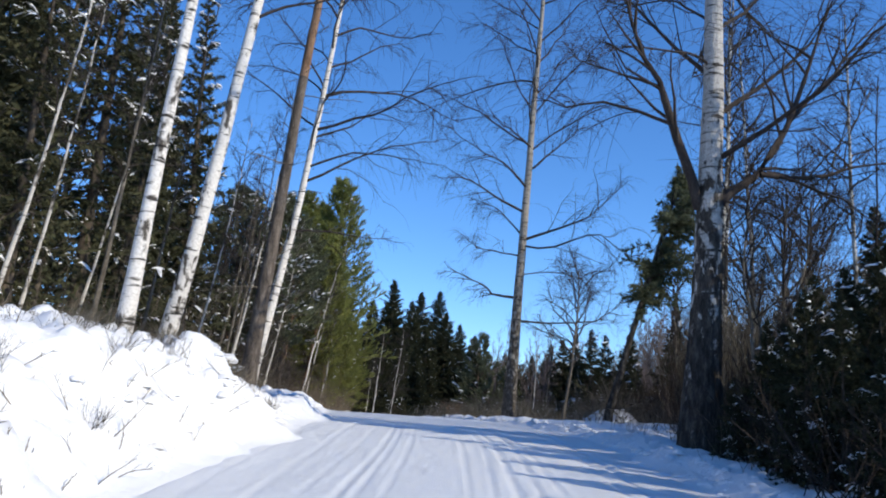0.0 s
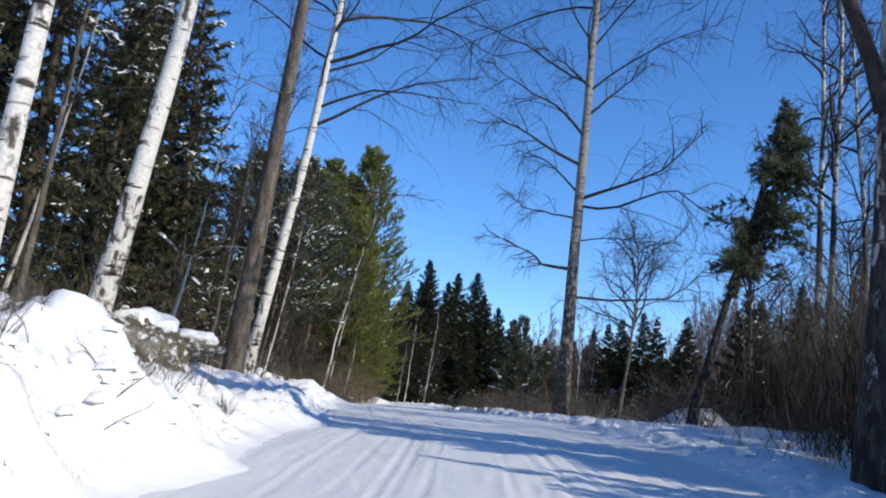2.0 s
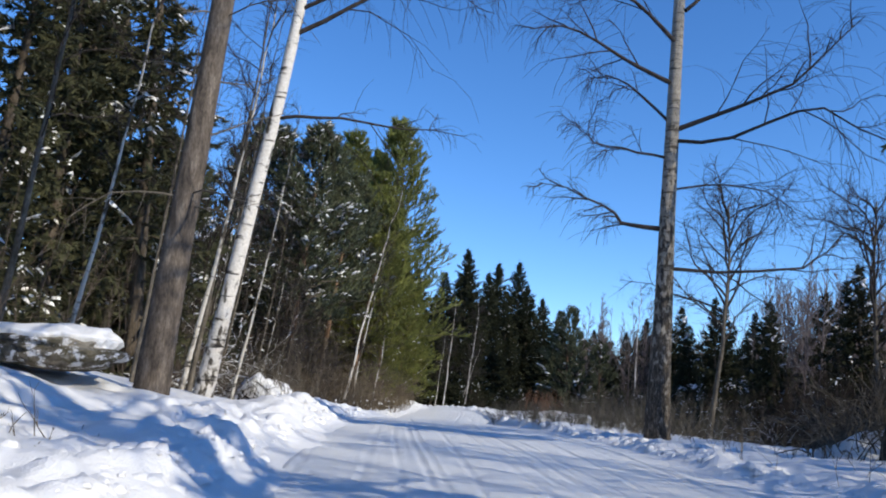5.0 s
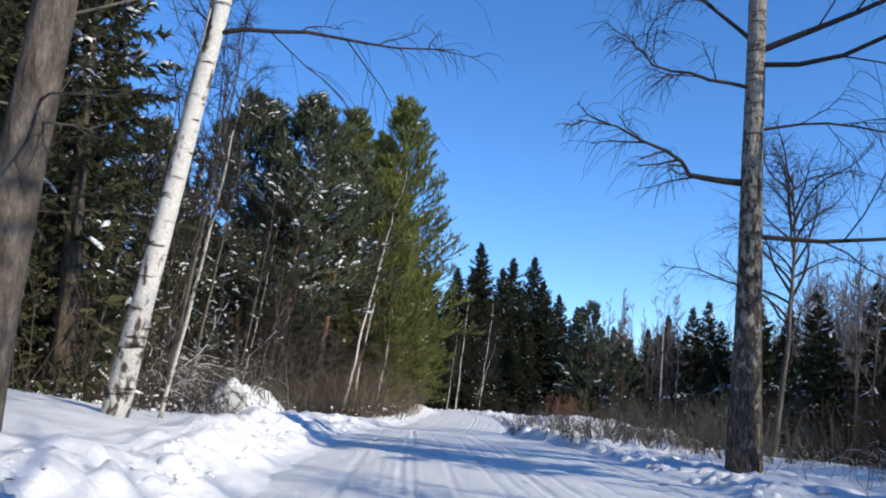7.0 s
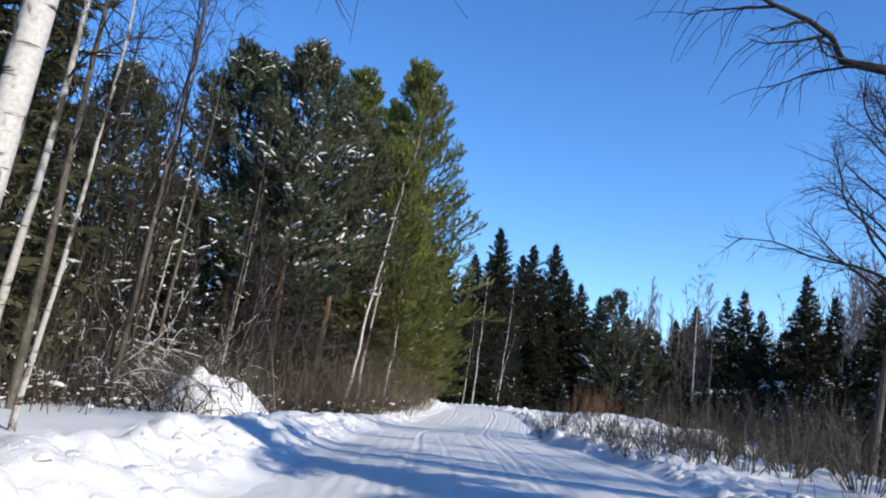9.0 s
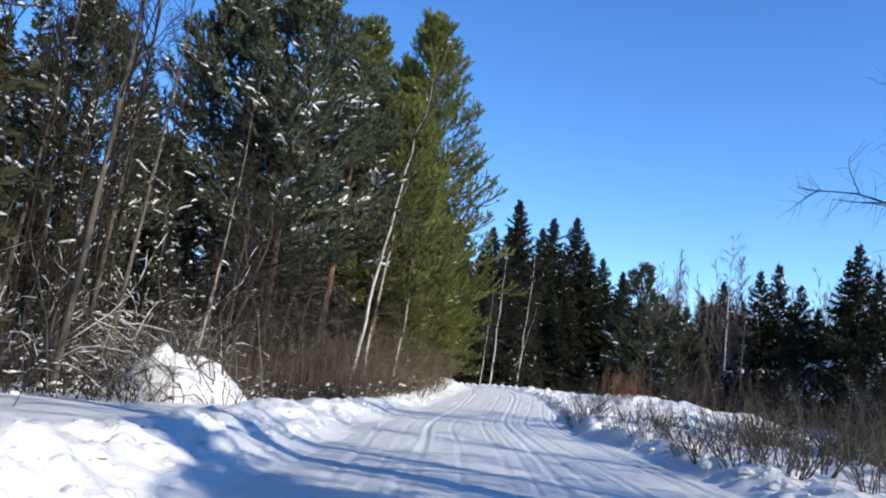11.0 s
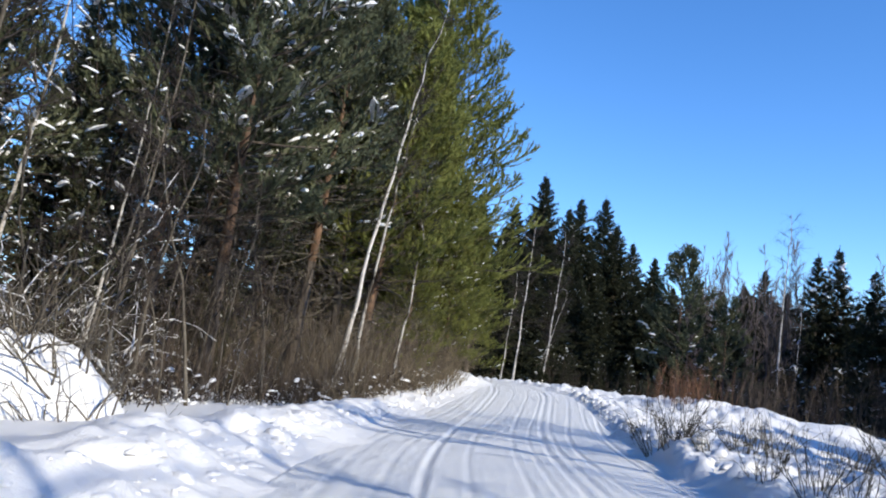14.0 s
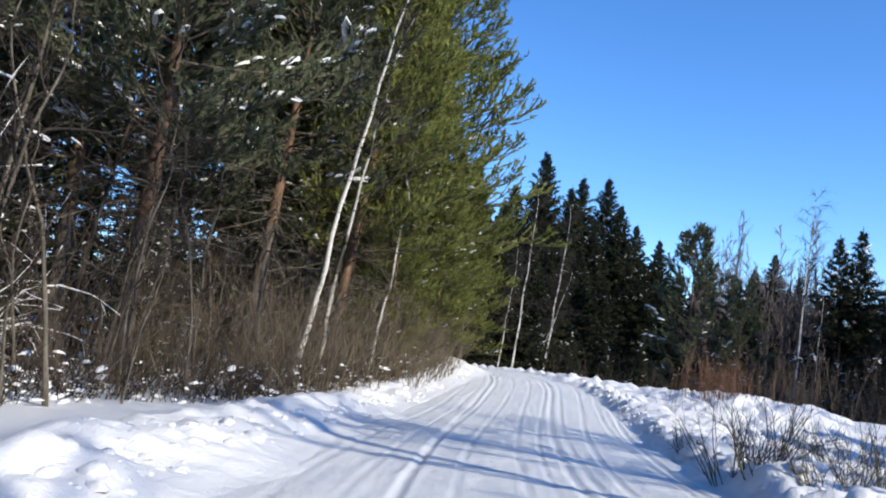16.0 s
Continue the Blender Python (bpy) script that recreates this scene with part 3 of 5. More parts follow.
def pine(at, tall, seed, label, r0=0.13, first=0.35, count=70, length=2.0, needle=None, tufts=10, lean=(0, 0), bow=0.0, snow=0.15, upper=0.45, group="pines", dead=0, blades=10, size=0.13, top=0.1, cone=0.75):
    """A pine of whorled limbs whose sprays turn up at their ends."""
    rng = np.random.default_rng(seed)
    tree = thing("pine_tree", label, "tree", at, group)
    line = trunk_line(rng, tall, lean, bow, 26, 0.015)
    cut = int(upper * 25)
    s = np.linspace(0, 1, 26)
    r = (r0 + (0.015 - r0) * s) * (1 + 0.3 * np.exp(-s * 16))
    low = line.copy()
    low[0, 2] -= 0.3
    for nm, a, b, m, lb in (("trunk", 0, cut + 1, PINE_BARK, ""), ("upper_trunk", cut, 26, PINE_UPPER, "flaky orange upper trunk")):
        g = Geo()
        tubes(g, low[None, a:b], r[None, a:b], 12)
        part(nm, g, m, tree, lb)
    if dead:
        g = Geo()
        k = rng.integers(3, int(first * 25) + 3, dead)
        st = line[k] + rng.uniform(0, 0.3, (dead, 3)) * [0, 0, 1]
        limb = grow(rng, st, spread(rng.uniform(0, 6.28, dead), rng.uniform(-0.25, 0.3, dead)), rng.uniform(0.4, 1.9, dead), 6, 0.02, 0.13)
        tubes(g, limb, taper(dead, 6, 0.015, 0.005), 4)
        st, wy, par, u = spawn(rng, limb, 6, 0.3, 1, 0.8)
        tubes(g, grow(rng, st, wy, rng.uniform(0.15, 0.6, len(st)), 4, 0.02, 0.15), taper(len(st), 4, 0.006, 0.003), 3)
        part("dead_crown", g, STEM_BARK, tree, "dry leafless lower branches", kind="stuff")
    whorl = np.arange(count) // 5
    t = np.clip((whorl + 0.25 * rng.random(count)) / (count / 5), 0, 1) ** 0.95
    s = first + (0.985 - first) * t
    start = np.stack([np.interp(s, np.linspace(0, 1, 26), line[:, k]) for k in range(3)], -1)
    reach = length * (top + (1 - top) * np.clip(1.0 - t, 0, 1) ** cone) * np.where(t < 0.12, 0.75, 1.0) * rng.uniform(0.65, 1.1, count)
    az = whorl * 0.9 + np.arange(count) * 1.2566 + rng.normal(0, 0.25, count)
    limb = grow(rng, start, spread(az, -0.05 + 0.85 * t + rng.normal(0, 0.12, count)), reach, 8, -0.06, 0.07)
    g = Geo()
    tubes(g, limb, taper(count, 8, 0.008 + 0.008 * reach, 0.004), 4)
    st, wy, par, u = spawn(rng, limb, tufts, 0.38, 1.0, 0.65)
    wy[:, 2] = wy[:, 2] * 0.5 + 0.12
    ln = reach[par] * 0.34 * (1.3 - u) * rng.uniform(0.6, 1.2, len(par)) + 0.13
    side = grow(rng, st, wy, ln, 4, -0.2, 0.07)
    tubes(g, side, taper(len(side), 4, 0.006, 0.004), 3)
    part("branch_crown", g, PINE_BARK, tree, kind="stuff")
    g = Geo()
    for k in (0, 1, 2):
        w = unit(side[:, k + 1] - side[:, k])
        needle_shoots(g, rng, side[:, k], w, ln * 0.4 + 0.05, size * 0.5, blades // 2)
    w = unit(side[:, 3] - side[:, 2] + [0, 0, 0.03])
    needle_shoots(g, rng, side[:, 3], w, np.full(len(w), 0.22), size * 0.6, blades)
    tip = unit(limb[:, -1] - limb[:, -2])
    needle_shoots(g, rng, limb[:, -1], tip, np.full(count, 0.34), size * 0.65, blades * 2)
    part("crown", g, needle or PINE_NEEDLE, tree, smooth=False, kind="stuff")
    if snow:
        g = Geo()
        heavy = rng.random(count) < 0.3
        pick = rng.random(len(st)) < snow * np.where(heavy[par], 0.75, 0.03)
        snow_lumps(g, rng, side[pick, 2] + [0, 0, 0.05], 0.045 + 0.1 * rng.random(pick.sum()) ** 2, wy[pick], 2.8)
        part("snow_load", g, SNOW, tree, "clumps of snow on the branches", kind="stuff")
    return tree


def place(tree, x, y, turn=0.0, scale=1.0, sink=0.08, tip=(0, 0)):
    return copy_thing(tree, pose(x, y, stand(x, y, sink), tip[0], tip[1], turn) @ Matrix.Scale(scale, 4))


# left verge, in order along the road
birch((-4.1, 10.3, 0.95), 15, 0.105, (0.066, 0.0), 0.1, 11, "slender white birch leaning over a snowy bank", first=0.42, count=22, length=2.4)
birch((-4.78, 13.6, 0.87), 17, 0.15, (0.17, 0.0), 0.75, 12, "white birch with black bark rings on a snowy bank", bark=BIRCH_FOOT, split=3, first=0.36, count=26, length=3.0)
pine((-4.36, 18.0, 0.45), 19, 13, "tall brown pine trunk leaning beside the road", r0=0.17, first=0.6, count=50, length=2.6, lean=(0.07, 0), dead=26, upper=0.42, needle=DARK_PINE_NEEDLE)
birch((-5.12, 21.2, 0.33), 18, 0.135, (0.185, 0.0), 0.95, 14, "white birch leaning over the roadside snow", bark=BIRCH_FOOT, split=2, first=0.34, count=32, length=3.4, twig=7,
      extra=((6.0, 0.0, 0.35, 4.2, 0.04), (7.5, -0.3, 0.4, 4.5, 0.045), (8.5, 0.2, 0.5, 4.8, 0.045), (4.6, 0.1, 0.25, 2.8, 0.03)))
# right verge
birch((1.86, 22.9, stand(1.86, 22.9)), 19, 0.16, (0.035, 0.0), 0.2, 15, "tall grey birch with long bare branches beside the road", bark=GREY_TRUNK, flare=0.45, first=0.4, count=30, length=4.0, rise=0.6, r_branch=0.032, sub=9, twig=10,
      shaped=((((-0.02, 0, 3.5), (-0.4, -0.1, 3.52), (-0.72, -0.19, 3.54), (-0.91, -0.38, 3.77), (-1.39, -0.57, 3.87), (-1.98, -0.76, 4.06)), 0.045),
              (((0.2, 0, 6.77), (-0.44, -0.14, 7.4), (-1.17, -0.28, 7.72), (-2.2, -0.42, 8.34)), 0.04),
              (((0.14, 0, 6.04), (-0.68, -0.22, 6.37), (-1.58, -0.44, 6.83), (-2.28, -0.66, 6.77)), 0.042),
              (((0.12, 0, 5.34), (-0.34, 0.18, 5.89), (-0.78, 0.36, 6.28), (-1.28, 0.54, 6.32)), 0.03),
              (((0.1, 0, 4.72), (-0.63, -0.33, 4.75), (-1.28, -0.65, 4.79), (-1.49, -0.98, 5.05)), 0.025),
              (((0.2, 0, 5.21), (1.15, -0.25, 5.54), (2.11, -0.49, 5.94), (2.94, -0.74, 6.98)), 0.045),
              (((0.2, 0, 5.03), (0.82, -0.39, 4.88), (1.64, -0.79, 5.19), (2.12, -1.18, 5.3), (2.74, -1.58, 4.72), (3.23, -1.97, 4.45)), 0.035),
              (((0.35, 0, 7.37), (1.1, 0.32, 8.18), (1.95, 0.63, 9.03)), 0.04),
              (((0.1, 0, 2.84), (0.99, 0.26, 2.84), (2.42, 0.52, 3.01), (2.92, 0.79, 3.4), (3.49, 1.05, 3.93)), 0.035),
              (((0.15, 0, 4.17), (0.94, 0.15, 4.35), (1.92, 0.3, 4.27), (2.39, 0.44, 3.88)), 0.02),
              (((0.28, 0, 8.01), (-0.23, -0.39, 8.29), (-0.93, -0.78, 8.65)), 0.04)))
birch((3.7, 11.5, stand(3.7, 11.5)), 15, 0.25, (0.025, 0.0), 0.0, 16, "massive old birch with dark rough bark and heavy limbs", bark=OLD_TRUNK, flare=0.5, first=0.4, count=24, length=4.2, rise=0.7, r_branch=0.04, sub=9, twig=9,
      shaped=((((-0.05, 0, 3.5), (-0.24, -0.14, 4.05), (-0.64, -0.27, 4.93), (-0.76, -0.41, 5.26), (-1.13, -0.54, 5.7), (-1.34, -0.68, 6.37), (-1.48, -0.81, 6.91)), 0.085),
              (((0.13, 0, 3.5), (0.47, 0.05, 3.84), (0.9, 0.11, 4.15), (1.14, 0.16, 4.57), (1.47, 0.22, 5.19), (1.67, 0.27, 5.82), (1.98, 0.33, 6.71), (2.24, 0.38, 7.53)), 0.085),
              (((1.1, 0.15, 4.47), (1.36, 0.18, 4.99), (1.62, 0.36, 5.34), (2.23, 0.53, 5.97), (2.51, 0.71, 6.44), (3.17, 0.89, 7.16), (3.66, 1.07, 7.69)), 0.045),
              (((0.88, 0.1, 4.12), (1.28, 0.21, 4.13), (1.71, 0.41, 4.19), (2.41, 0.62, 4.43), (3.13, 0.82, 4.67), (3.89, 1.03, 4.83)), 0.045),
              (((1.2, 0.18, 4.12), (1.35, -0.2, 3.92), (1.5, -0.4, 3.79), (1.8, -0.61, 3.6), (1.99, -0.81, 3.29)), 0.03),
              (((-0.5, -0.2, 4.7), (-0.93, 0.24, 5.05), (-1.41, 0.47, 5.24), (-2.0, 0.71, 5.24), (-2.52, 0.95, 5.44)), 0.032),
              (((-0.72, -0.36, 5.2), (-1.15, -0.4, 5.32), (-1.7, -0.58, 5.35), (-2.15, -0.87, 5.38)), 0.028),
              (((0.1, 0, 5.74), (-0.22, -0.23, 5.83), (-0.95, -0.47, 5.73), (-1.57, -0.7, 5.63)), 0.028),
              (((0.15, 0, 6.44), (-0.03, 0.3, 6.76), (-0.26, 0.59, 7.09), (-0.64, 0.89, 7.22), (-1.24, 1.19, 7.28)), 0.028)),
      extra=((4.2, -0.6, 0.5, 3.6, 0.045), (4.9, 0.5, 0.7, 4.0, 0.05), (5.5, 2.4, 0.8, 3.4, 0.04)))

# ---------------------------------------------------------------- woods
spruce_a = spruce((-11.5, 27.5, stand(-11.5, 27.5)), 16, 21, "dark spruce with snow clumps among the roadside woods", radius=2.6, count=160, snow=1.1, width=0.12)
spruce_b = spruce((-9.6, 24.0, stand(-9.6, 24.0)), 12.5, 22, "dense dark spruce with snow on drooping branches", radius=2.2, count=140, snow=1.25, width=0.12)
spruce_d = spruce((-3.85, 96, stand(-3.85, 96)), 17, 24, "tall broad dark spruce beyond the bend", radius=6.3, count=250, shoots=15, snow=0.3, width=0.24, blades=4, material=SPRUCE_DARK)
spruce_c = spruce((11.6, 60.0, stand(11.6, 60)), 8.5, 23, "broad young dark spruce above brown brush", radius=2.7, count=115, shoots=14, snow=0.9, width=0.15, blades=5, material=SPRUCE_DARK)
rng = np.random.default_rng(77)
SPOTS = [(-8.2, 17.5, 0.8), (-9.5, 13.0, 0.78), (-7.6, 9.0, 0.55), (-11.0, 19.5, 1.05), (-13.5, 15.5, 1.1), (-12.5, 9.5, 0.75), (-15.0, 22.5, 1.1), (-13.4, 31.5, 1.0), (-16.5, 28.0, 1.15),
         (-15.5, 36.0, 1.1), (-14.6, 42.0, 1.0), (-18.0, 40.0, 1.1), (-17.0, 47.0, 1.1), (-20.0, 33.0, 1.2), (-19.0, 18.0, 1.15), (-17.5, 11.0, 1.1), (-8.8, 20.8, 0.62),
         (-9.2, 14.6, 1.0), (-10.6, 11.6, 0.68), (-8.7, 11.3, 0.7), (-7.9, 14.2, 0.6), (-10.0, 17.6, 0.8), (-13.2, 39.5, 1.0), (-14.2, 34.4, 1.0), (-11.5, 25.5, 0.8), (-13.4, 45.0, 1.0), (-8.5, 25.6, 0.95), (-9.7, 27.6, 0.8), (-10.9, 28.8, 1.05), (-9.9, 24.4, 0.9), (-15.2, 38.0, 1.1), (-16.5, 43.5, 1.1), (-16.2, 31.4, 1.1)]
for n, (x, y, k) in enumerate(SPOTS):
    tall = (16, 12.5)[n % 2]
    most = np.interp(x, [-18, -14, -10], [12.5, 8.6, 7.0]) / tall if y > 29 else 9
    place((spruce_a, spruce_b)[n % 2], x, y, rng.uniform(0, 360), min(most, k) * rng.uniform(0.93, 1.04), tip=(rng.uniform(-2, 2), rng.uniform(0, 4)))
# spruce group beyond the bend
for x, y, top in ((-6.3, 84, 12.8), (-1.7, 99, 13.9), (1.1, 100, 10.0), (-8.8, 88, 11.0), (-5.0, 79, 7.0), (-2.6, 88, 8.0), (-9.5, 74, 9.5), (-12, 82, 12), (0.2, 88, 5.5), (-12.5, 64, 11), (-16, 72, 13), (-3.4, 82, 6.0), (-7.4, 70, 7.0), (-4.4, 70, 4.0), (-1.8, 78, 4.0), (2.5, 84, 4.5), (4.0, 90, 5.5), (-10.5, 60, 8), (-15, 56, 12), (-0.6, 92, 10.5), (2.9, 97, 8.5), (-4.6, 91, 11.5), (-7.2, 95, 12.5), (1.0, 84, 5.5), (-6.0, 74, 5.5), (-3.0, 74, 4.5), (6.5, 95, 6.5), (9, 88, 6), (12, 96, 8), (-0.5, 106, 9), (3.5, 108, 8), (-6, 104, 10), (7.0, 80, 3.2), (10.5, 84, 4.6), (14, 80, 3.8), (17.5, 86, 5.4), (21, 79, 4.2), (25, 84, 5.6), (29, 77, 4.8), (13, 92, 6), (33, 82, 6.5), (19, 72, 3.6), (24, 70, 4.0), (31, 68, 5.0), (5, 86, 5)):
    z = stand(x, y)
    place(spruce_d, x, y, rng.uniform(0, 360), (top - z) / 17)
for x, y, k, turn in ((5.4, 40.0, 0.19, 20), (6.3, 41.2, 0.22, 150), (4.5, 42.0, 0.15, 250), (7.2, 38.5, 0.24, 80), (6.0, 36.8, 0.16, 310)):
    place(spruce_b, x, y, turn, k)
# Two unseen spruces added to widen the shadow over road and bank.
place(spruce_b, 6.7, 9.6, 70, 0.62)
place(spruce_b, 7.0, 10.8, 200, 0.56)
place(spruce_b, 4.7, 7.2, 40, 0.2)
place(spruce_b, 6.2, 8.0, 130, 0.36)
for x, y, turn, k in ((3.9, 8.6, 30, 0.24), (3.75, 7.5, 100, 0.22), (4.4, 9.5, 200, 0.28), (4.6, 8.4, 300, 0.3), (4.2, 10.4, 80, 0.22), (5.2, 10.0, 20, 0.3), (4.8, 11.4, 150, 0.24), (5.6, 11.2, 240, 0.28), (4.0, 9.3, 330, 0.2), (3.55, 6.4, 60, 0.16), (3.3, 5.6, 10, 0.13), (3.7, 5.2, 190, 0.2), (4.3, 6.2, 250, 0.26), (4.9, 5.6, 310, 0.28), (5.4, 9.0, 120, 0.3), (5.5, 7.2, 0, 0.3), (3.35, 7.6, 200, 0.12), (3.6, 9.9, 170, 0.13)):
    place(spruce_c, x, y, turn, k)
# spruces beyond the road on the other side, some unseen and there for shadow
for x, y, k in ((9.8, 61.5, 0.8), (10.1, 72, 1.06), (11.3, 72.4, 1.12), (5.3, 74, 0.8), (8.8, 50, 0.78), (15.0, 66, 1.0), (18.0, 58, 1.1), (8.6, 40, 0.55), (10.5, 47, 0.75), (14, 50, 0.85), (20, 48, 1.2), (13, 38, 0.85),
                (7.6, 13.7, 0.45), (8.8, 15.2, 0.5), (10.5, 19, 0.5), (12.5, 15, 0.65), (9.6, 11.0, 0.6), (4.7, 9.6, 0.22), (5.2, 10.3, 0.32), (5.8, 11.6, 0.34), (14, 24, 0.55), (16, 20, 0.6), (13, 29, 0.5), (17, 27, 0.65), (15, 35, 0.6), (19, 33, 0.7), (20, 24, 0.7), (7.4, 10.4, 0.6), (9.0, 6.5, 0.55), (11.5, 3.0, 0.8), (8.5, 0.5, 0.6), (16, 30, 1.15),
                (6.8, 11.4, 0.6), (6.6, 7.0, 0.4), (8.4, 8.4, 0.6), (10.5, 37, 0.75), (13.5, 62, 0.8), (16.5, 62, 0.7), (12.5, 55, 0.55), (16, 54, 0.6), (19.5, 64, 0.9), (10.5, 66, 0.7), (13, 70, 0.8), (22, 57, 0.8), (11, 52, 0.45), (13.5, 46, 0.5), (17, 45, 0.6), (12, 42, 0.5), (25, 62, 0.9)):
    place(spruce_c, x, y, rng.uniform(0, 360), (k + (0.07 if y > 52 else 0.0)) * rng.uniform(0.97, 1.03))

# pine clump at the bend
pine_a = pine((-7.2, 49.6, stand(-7.2, 49.6)), 14.2, 31, "tall sunlit green pine at the bend", r0=0.16, first=0.1, count=190, length=3.7, tufts=15, lean=(-0.02, 0), snow=0.12, upper=0.25, dead=20, cone=0.62)
pine_e = pine((-8.8, 44.6, stand(-8.8, 44.6)), 12.4, 34, "green pine with a pointed crown and thin lower boughs", r0=0.14, first=0.24, count=150, length=3.0, tufts=13, lean=(0.01, 0), snow=0.2, upper=0.28, dead=45)
pine_d = pine((-7.95, 44.0, stand(-7.95, 44.0)), 8.8, 35, "leaning yellow-green pine with an orange trunk in sunlight", r0=0.15, first=0.3, count=95, length=2.9, tufts=13, lean=(0.13, 0), snow=0.05, upper=0.2, dead=75, top=0.25)
pine_b = pine((-8.95, 37.8, stand(-8.95, 37.8)), 10.2, 32, "dark pine with orange upper trunk and snow-laden boughs", r0=0.14, first=0.32, count=130, length=3.0, tufts=14, lean=(0.07, 0), needle=DARK_PINE_NEEDLE, snow=1.0, upper=0.27, dead=45, top=0.2)
pine_f = pine((-8.8, 41.6, stand(-8.8, 41.6)), 9.4, 36, "dark pine with a bright orange trunk near the thin birches", r0=0.15, first=0.4, count=95, length=2.7, tufts=13, lean=(0.11, 0), needle=DARK_PINE_NEEDLE, snow=0.8, upper=0.35, dead=90, top=0.25)
for x, y, k, turn in ((-6.2, 47.4, 0.36, 40), (-7.4, 46.8, 0.72, 75), (-10.4, 47.4, 0.8, 130), (-9.0, 51.4, 0.95, 200), (-6.0, 50.3, 0.4, 300), (-6.9, 45.2, 0.34, 160)):
    place(pine_a, x, y, turn, k)
for x, y, k, turn in ((-10.4, 45.5, 0.8, 110), (-9.6, 46.5, 0.8, 240), (-8.0, 47.6, 0.9, 20)):
    place(pine_e, x, y, turn, k)
for x, y, k, turn in ((-10.7, 38.6, 1.06, 95), (-12.0, 37.4, 0.6, 15), (-12.4, 34.4, 0.8, 5), (-11.0, 41.2, 0.9, 30), (-10.7, 43.8, 0.9, -20)):
    place(pine_b, x, y, turn, k)
for x, y, k in ((-11.2, 33.2, 0.32), (-12.6, 36.0, 0.4), (-10.9, 36.6, 0.3), (-11.8, 39.2, 0.38), (-12.4, 41.8, 0.42), (-10.6, 40.6, 0.28), (-11.6, 43.6, 0.36), (-10.0, 43.0, 0.25), (-10.8, 46.0, 0.36), (-9.4, 45.4, 0.24), (-12.8, 32.8, 0.4), (-9.4, 48.4, 0.4), (-8.0, 50.4, 0.34), (-13.6, 36.8, 0.45), (-10.2, 31.8, 0.26), (-12.6, 28.8, 0.4), (-11.4, 31.6, 0.34), (-12.2, 33.6, 0.38), (-11.6, 35.2, 0.33), (-13.0, 38.0, 0.42), (-11.0, 38.0, 0.27), (-12.6, 40.4, 0.42), (-11.4, 42.4, 0.33), (-12.4, 44.4, 0.4), (-10.4, 42.0, 0.24), (-13.6, 30.2, 0.4), (-14.0, 33.4, 0.45), (-9.9, 44.4, 0.27), (-9.6, 39.8, 0.2)):
    place(spruce_a, x, y, rng.uniform(0, 360), k)
pine_c = pine((2.6, 69.8, stand(2.6, 69.8)), 8.9, 33, "bushy young pine with snow on its lower boughs", r0=0.1, first=0.1, count=60, length=2.9, tufts=9, snow=1.0, needle=DARK_PINE_NEEDLE, size=0.22, cone=0.7, top=0.25)
place(pine_c, 4.9, 69, 80, 0.72)


# ---------------------------------------------------------------- slender stems and far birches
def sapling(at, tall, r0, lean, seed, label, material, count=14, length=0.9, first=0.45, group="slender stems", bow=0.2, wobble=0.05):
    rng = np.random.default_rng(seed)
    tree = thing("sapling", label, "tree", at, group)
    line = trunk_line(rng, tall, lean, bow, 18, wobble)
    trunk_part(tree, "trunk", line, r0, 0.006, material, 7, flare=0.2)
    branch_wood(tree, rng, line, first, count, length, 0.75, 4, 3, 0.1, 0.014, (TWIG, TWIG), limbs=True)
    return tree


sapling((-7.45, 40.7, stand(-7.45, 40.7)), 9.3, 0.062, (0.25, 0), 41, "thin white birch leaning out from the pines", BIRCH, first=0.5, bow=0.25, wobble=0.1)
sapling((-7.2, 41.2, stand(-7.2, 41.2)), 7.4, 0.05, (0.14, 0), 42, "thin pale birch beside its leaning twin", BIRCH_MID, wobble=0.09)
sapling((-6.75, 43.0, stand(-6.75, 43)), 5.6, 0.04, (0.22, 0), 43, "thin white birch at the forest edge", BIRCH_MID, wobble=0.09)
stem = sapling((-8.65, 29.6, stand(-8.65, 29.6)), 11, 0.062, (0.13, 0), 44, "grey leafless sapling leaning in the woods", STEM_BARK, wobble=0.03, count=20, length=1.6, first=0.3)
stem_b = sapling((-6.35, 23.3, stand(-6.35, 23.3)), 9, 0.05, (0.18, 0), 45, "pale mottled sapling leaning beside the birch", BIRCH_MID, wobble=0.03, count=18, length=1.2, first=0.35)
for n, (x, y, k) in enumerate(((-6.9, 15.5, 0.95), (-7.5, 16.0, 0.8), (-9.2, 17.5, 1.05), (-6.0, 18.9, 0.7), (-5.4, 19.6, 0.5), (-6.9, 12.0, 0.9), (-8.8, 31.0, 0.8), (-8.4, 33.2, 0.6), (-9.2, 35.0, 0.7), (-8.0, 11.0, 1.0), (-6.6, 24.2, 0.85), (-4.9, 21.9, 0.55), (-7.7, 20.0, 0.9), (-7.2, 13.4, 0.8), (-9.9, 32.0, 0.95), (-10.8, 34.0, 0.9), (-10.2, 30.0, 0.85))):
    place((stem, stem_b)[n % 2], x, y, rng.uniform(-35, 35), k)
for x, y, tall, lean, seed in ((4.45, 11.3, 5.2, -0.03, 91), (4.95, 11.9, 4.6, 0.02, 92), (5.3, 12.6, 6.0, 0.05, 93)):
    sapling((x, y, stand(x, y)), tall, 0.032, (lean, 0), seed, "slim crooked sapling beside the old birch", STEM_BARK, count=18, length=0.9, first=0.35, group="thin stems by the old birch", bow=0.25, wobble=0.12)
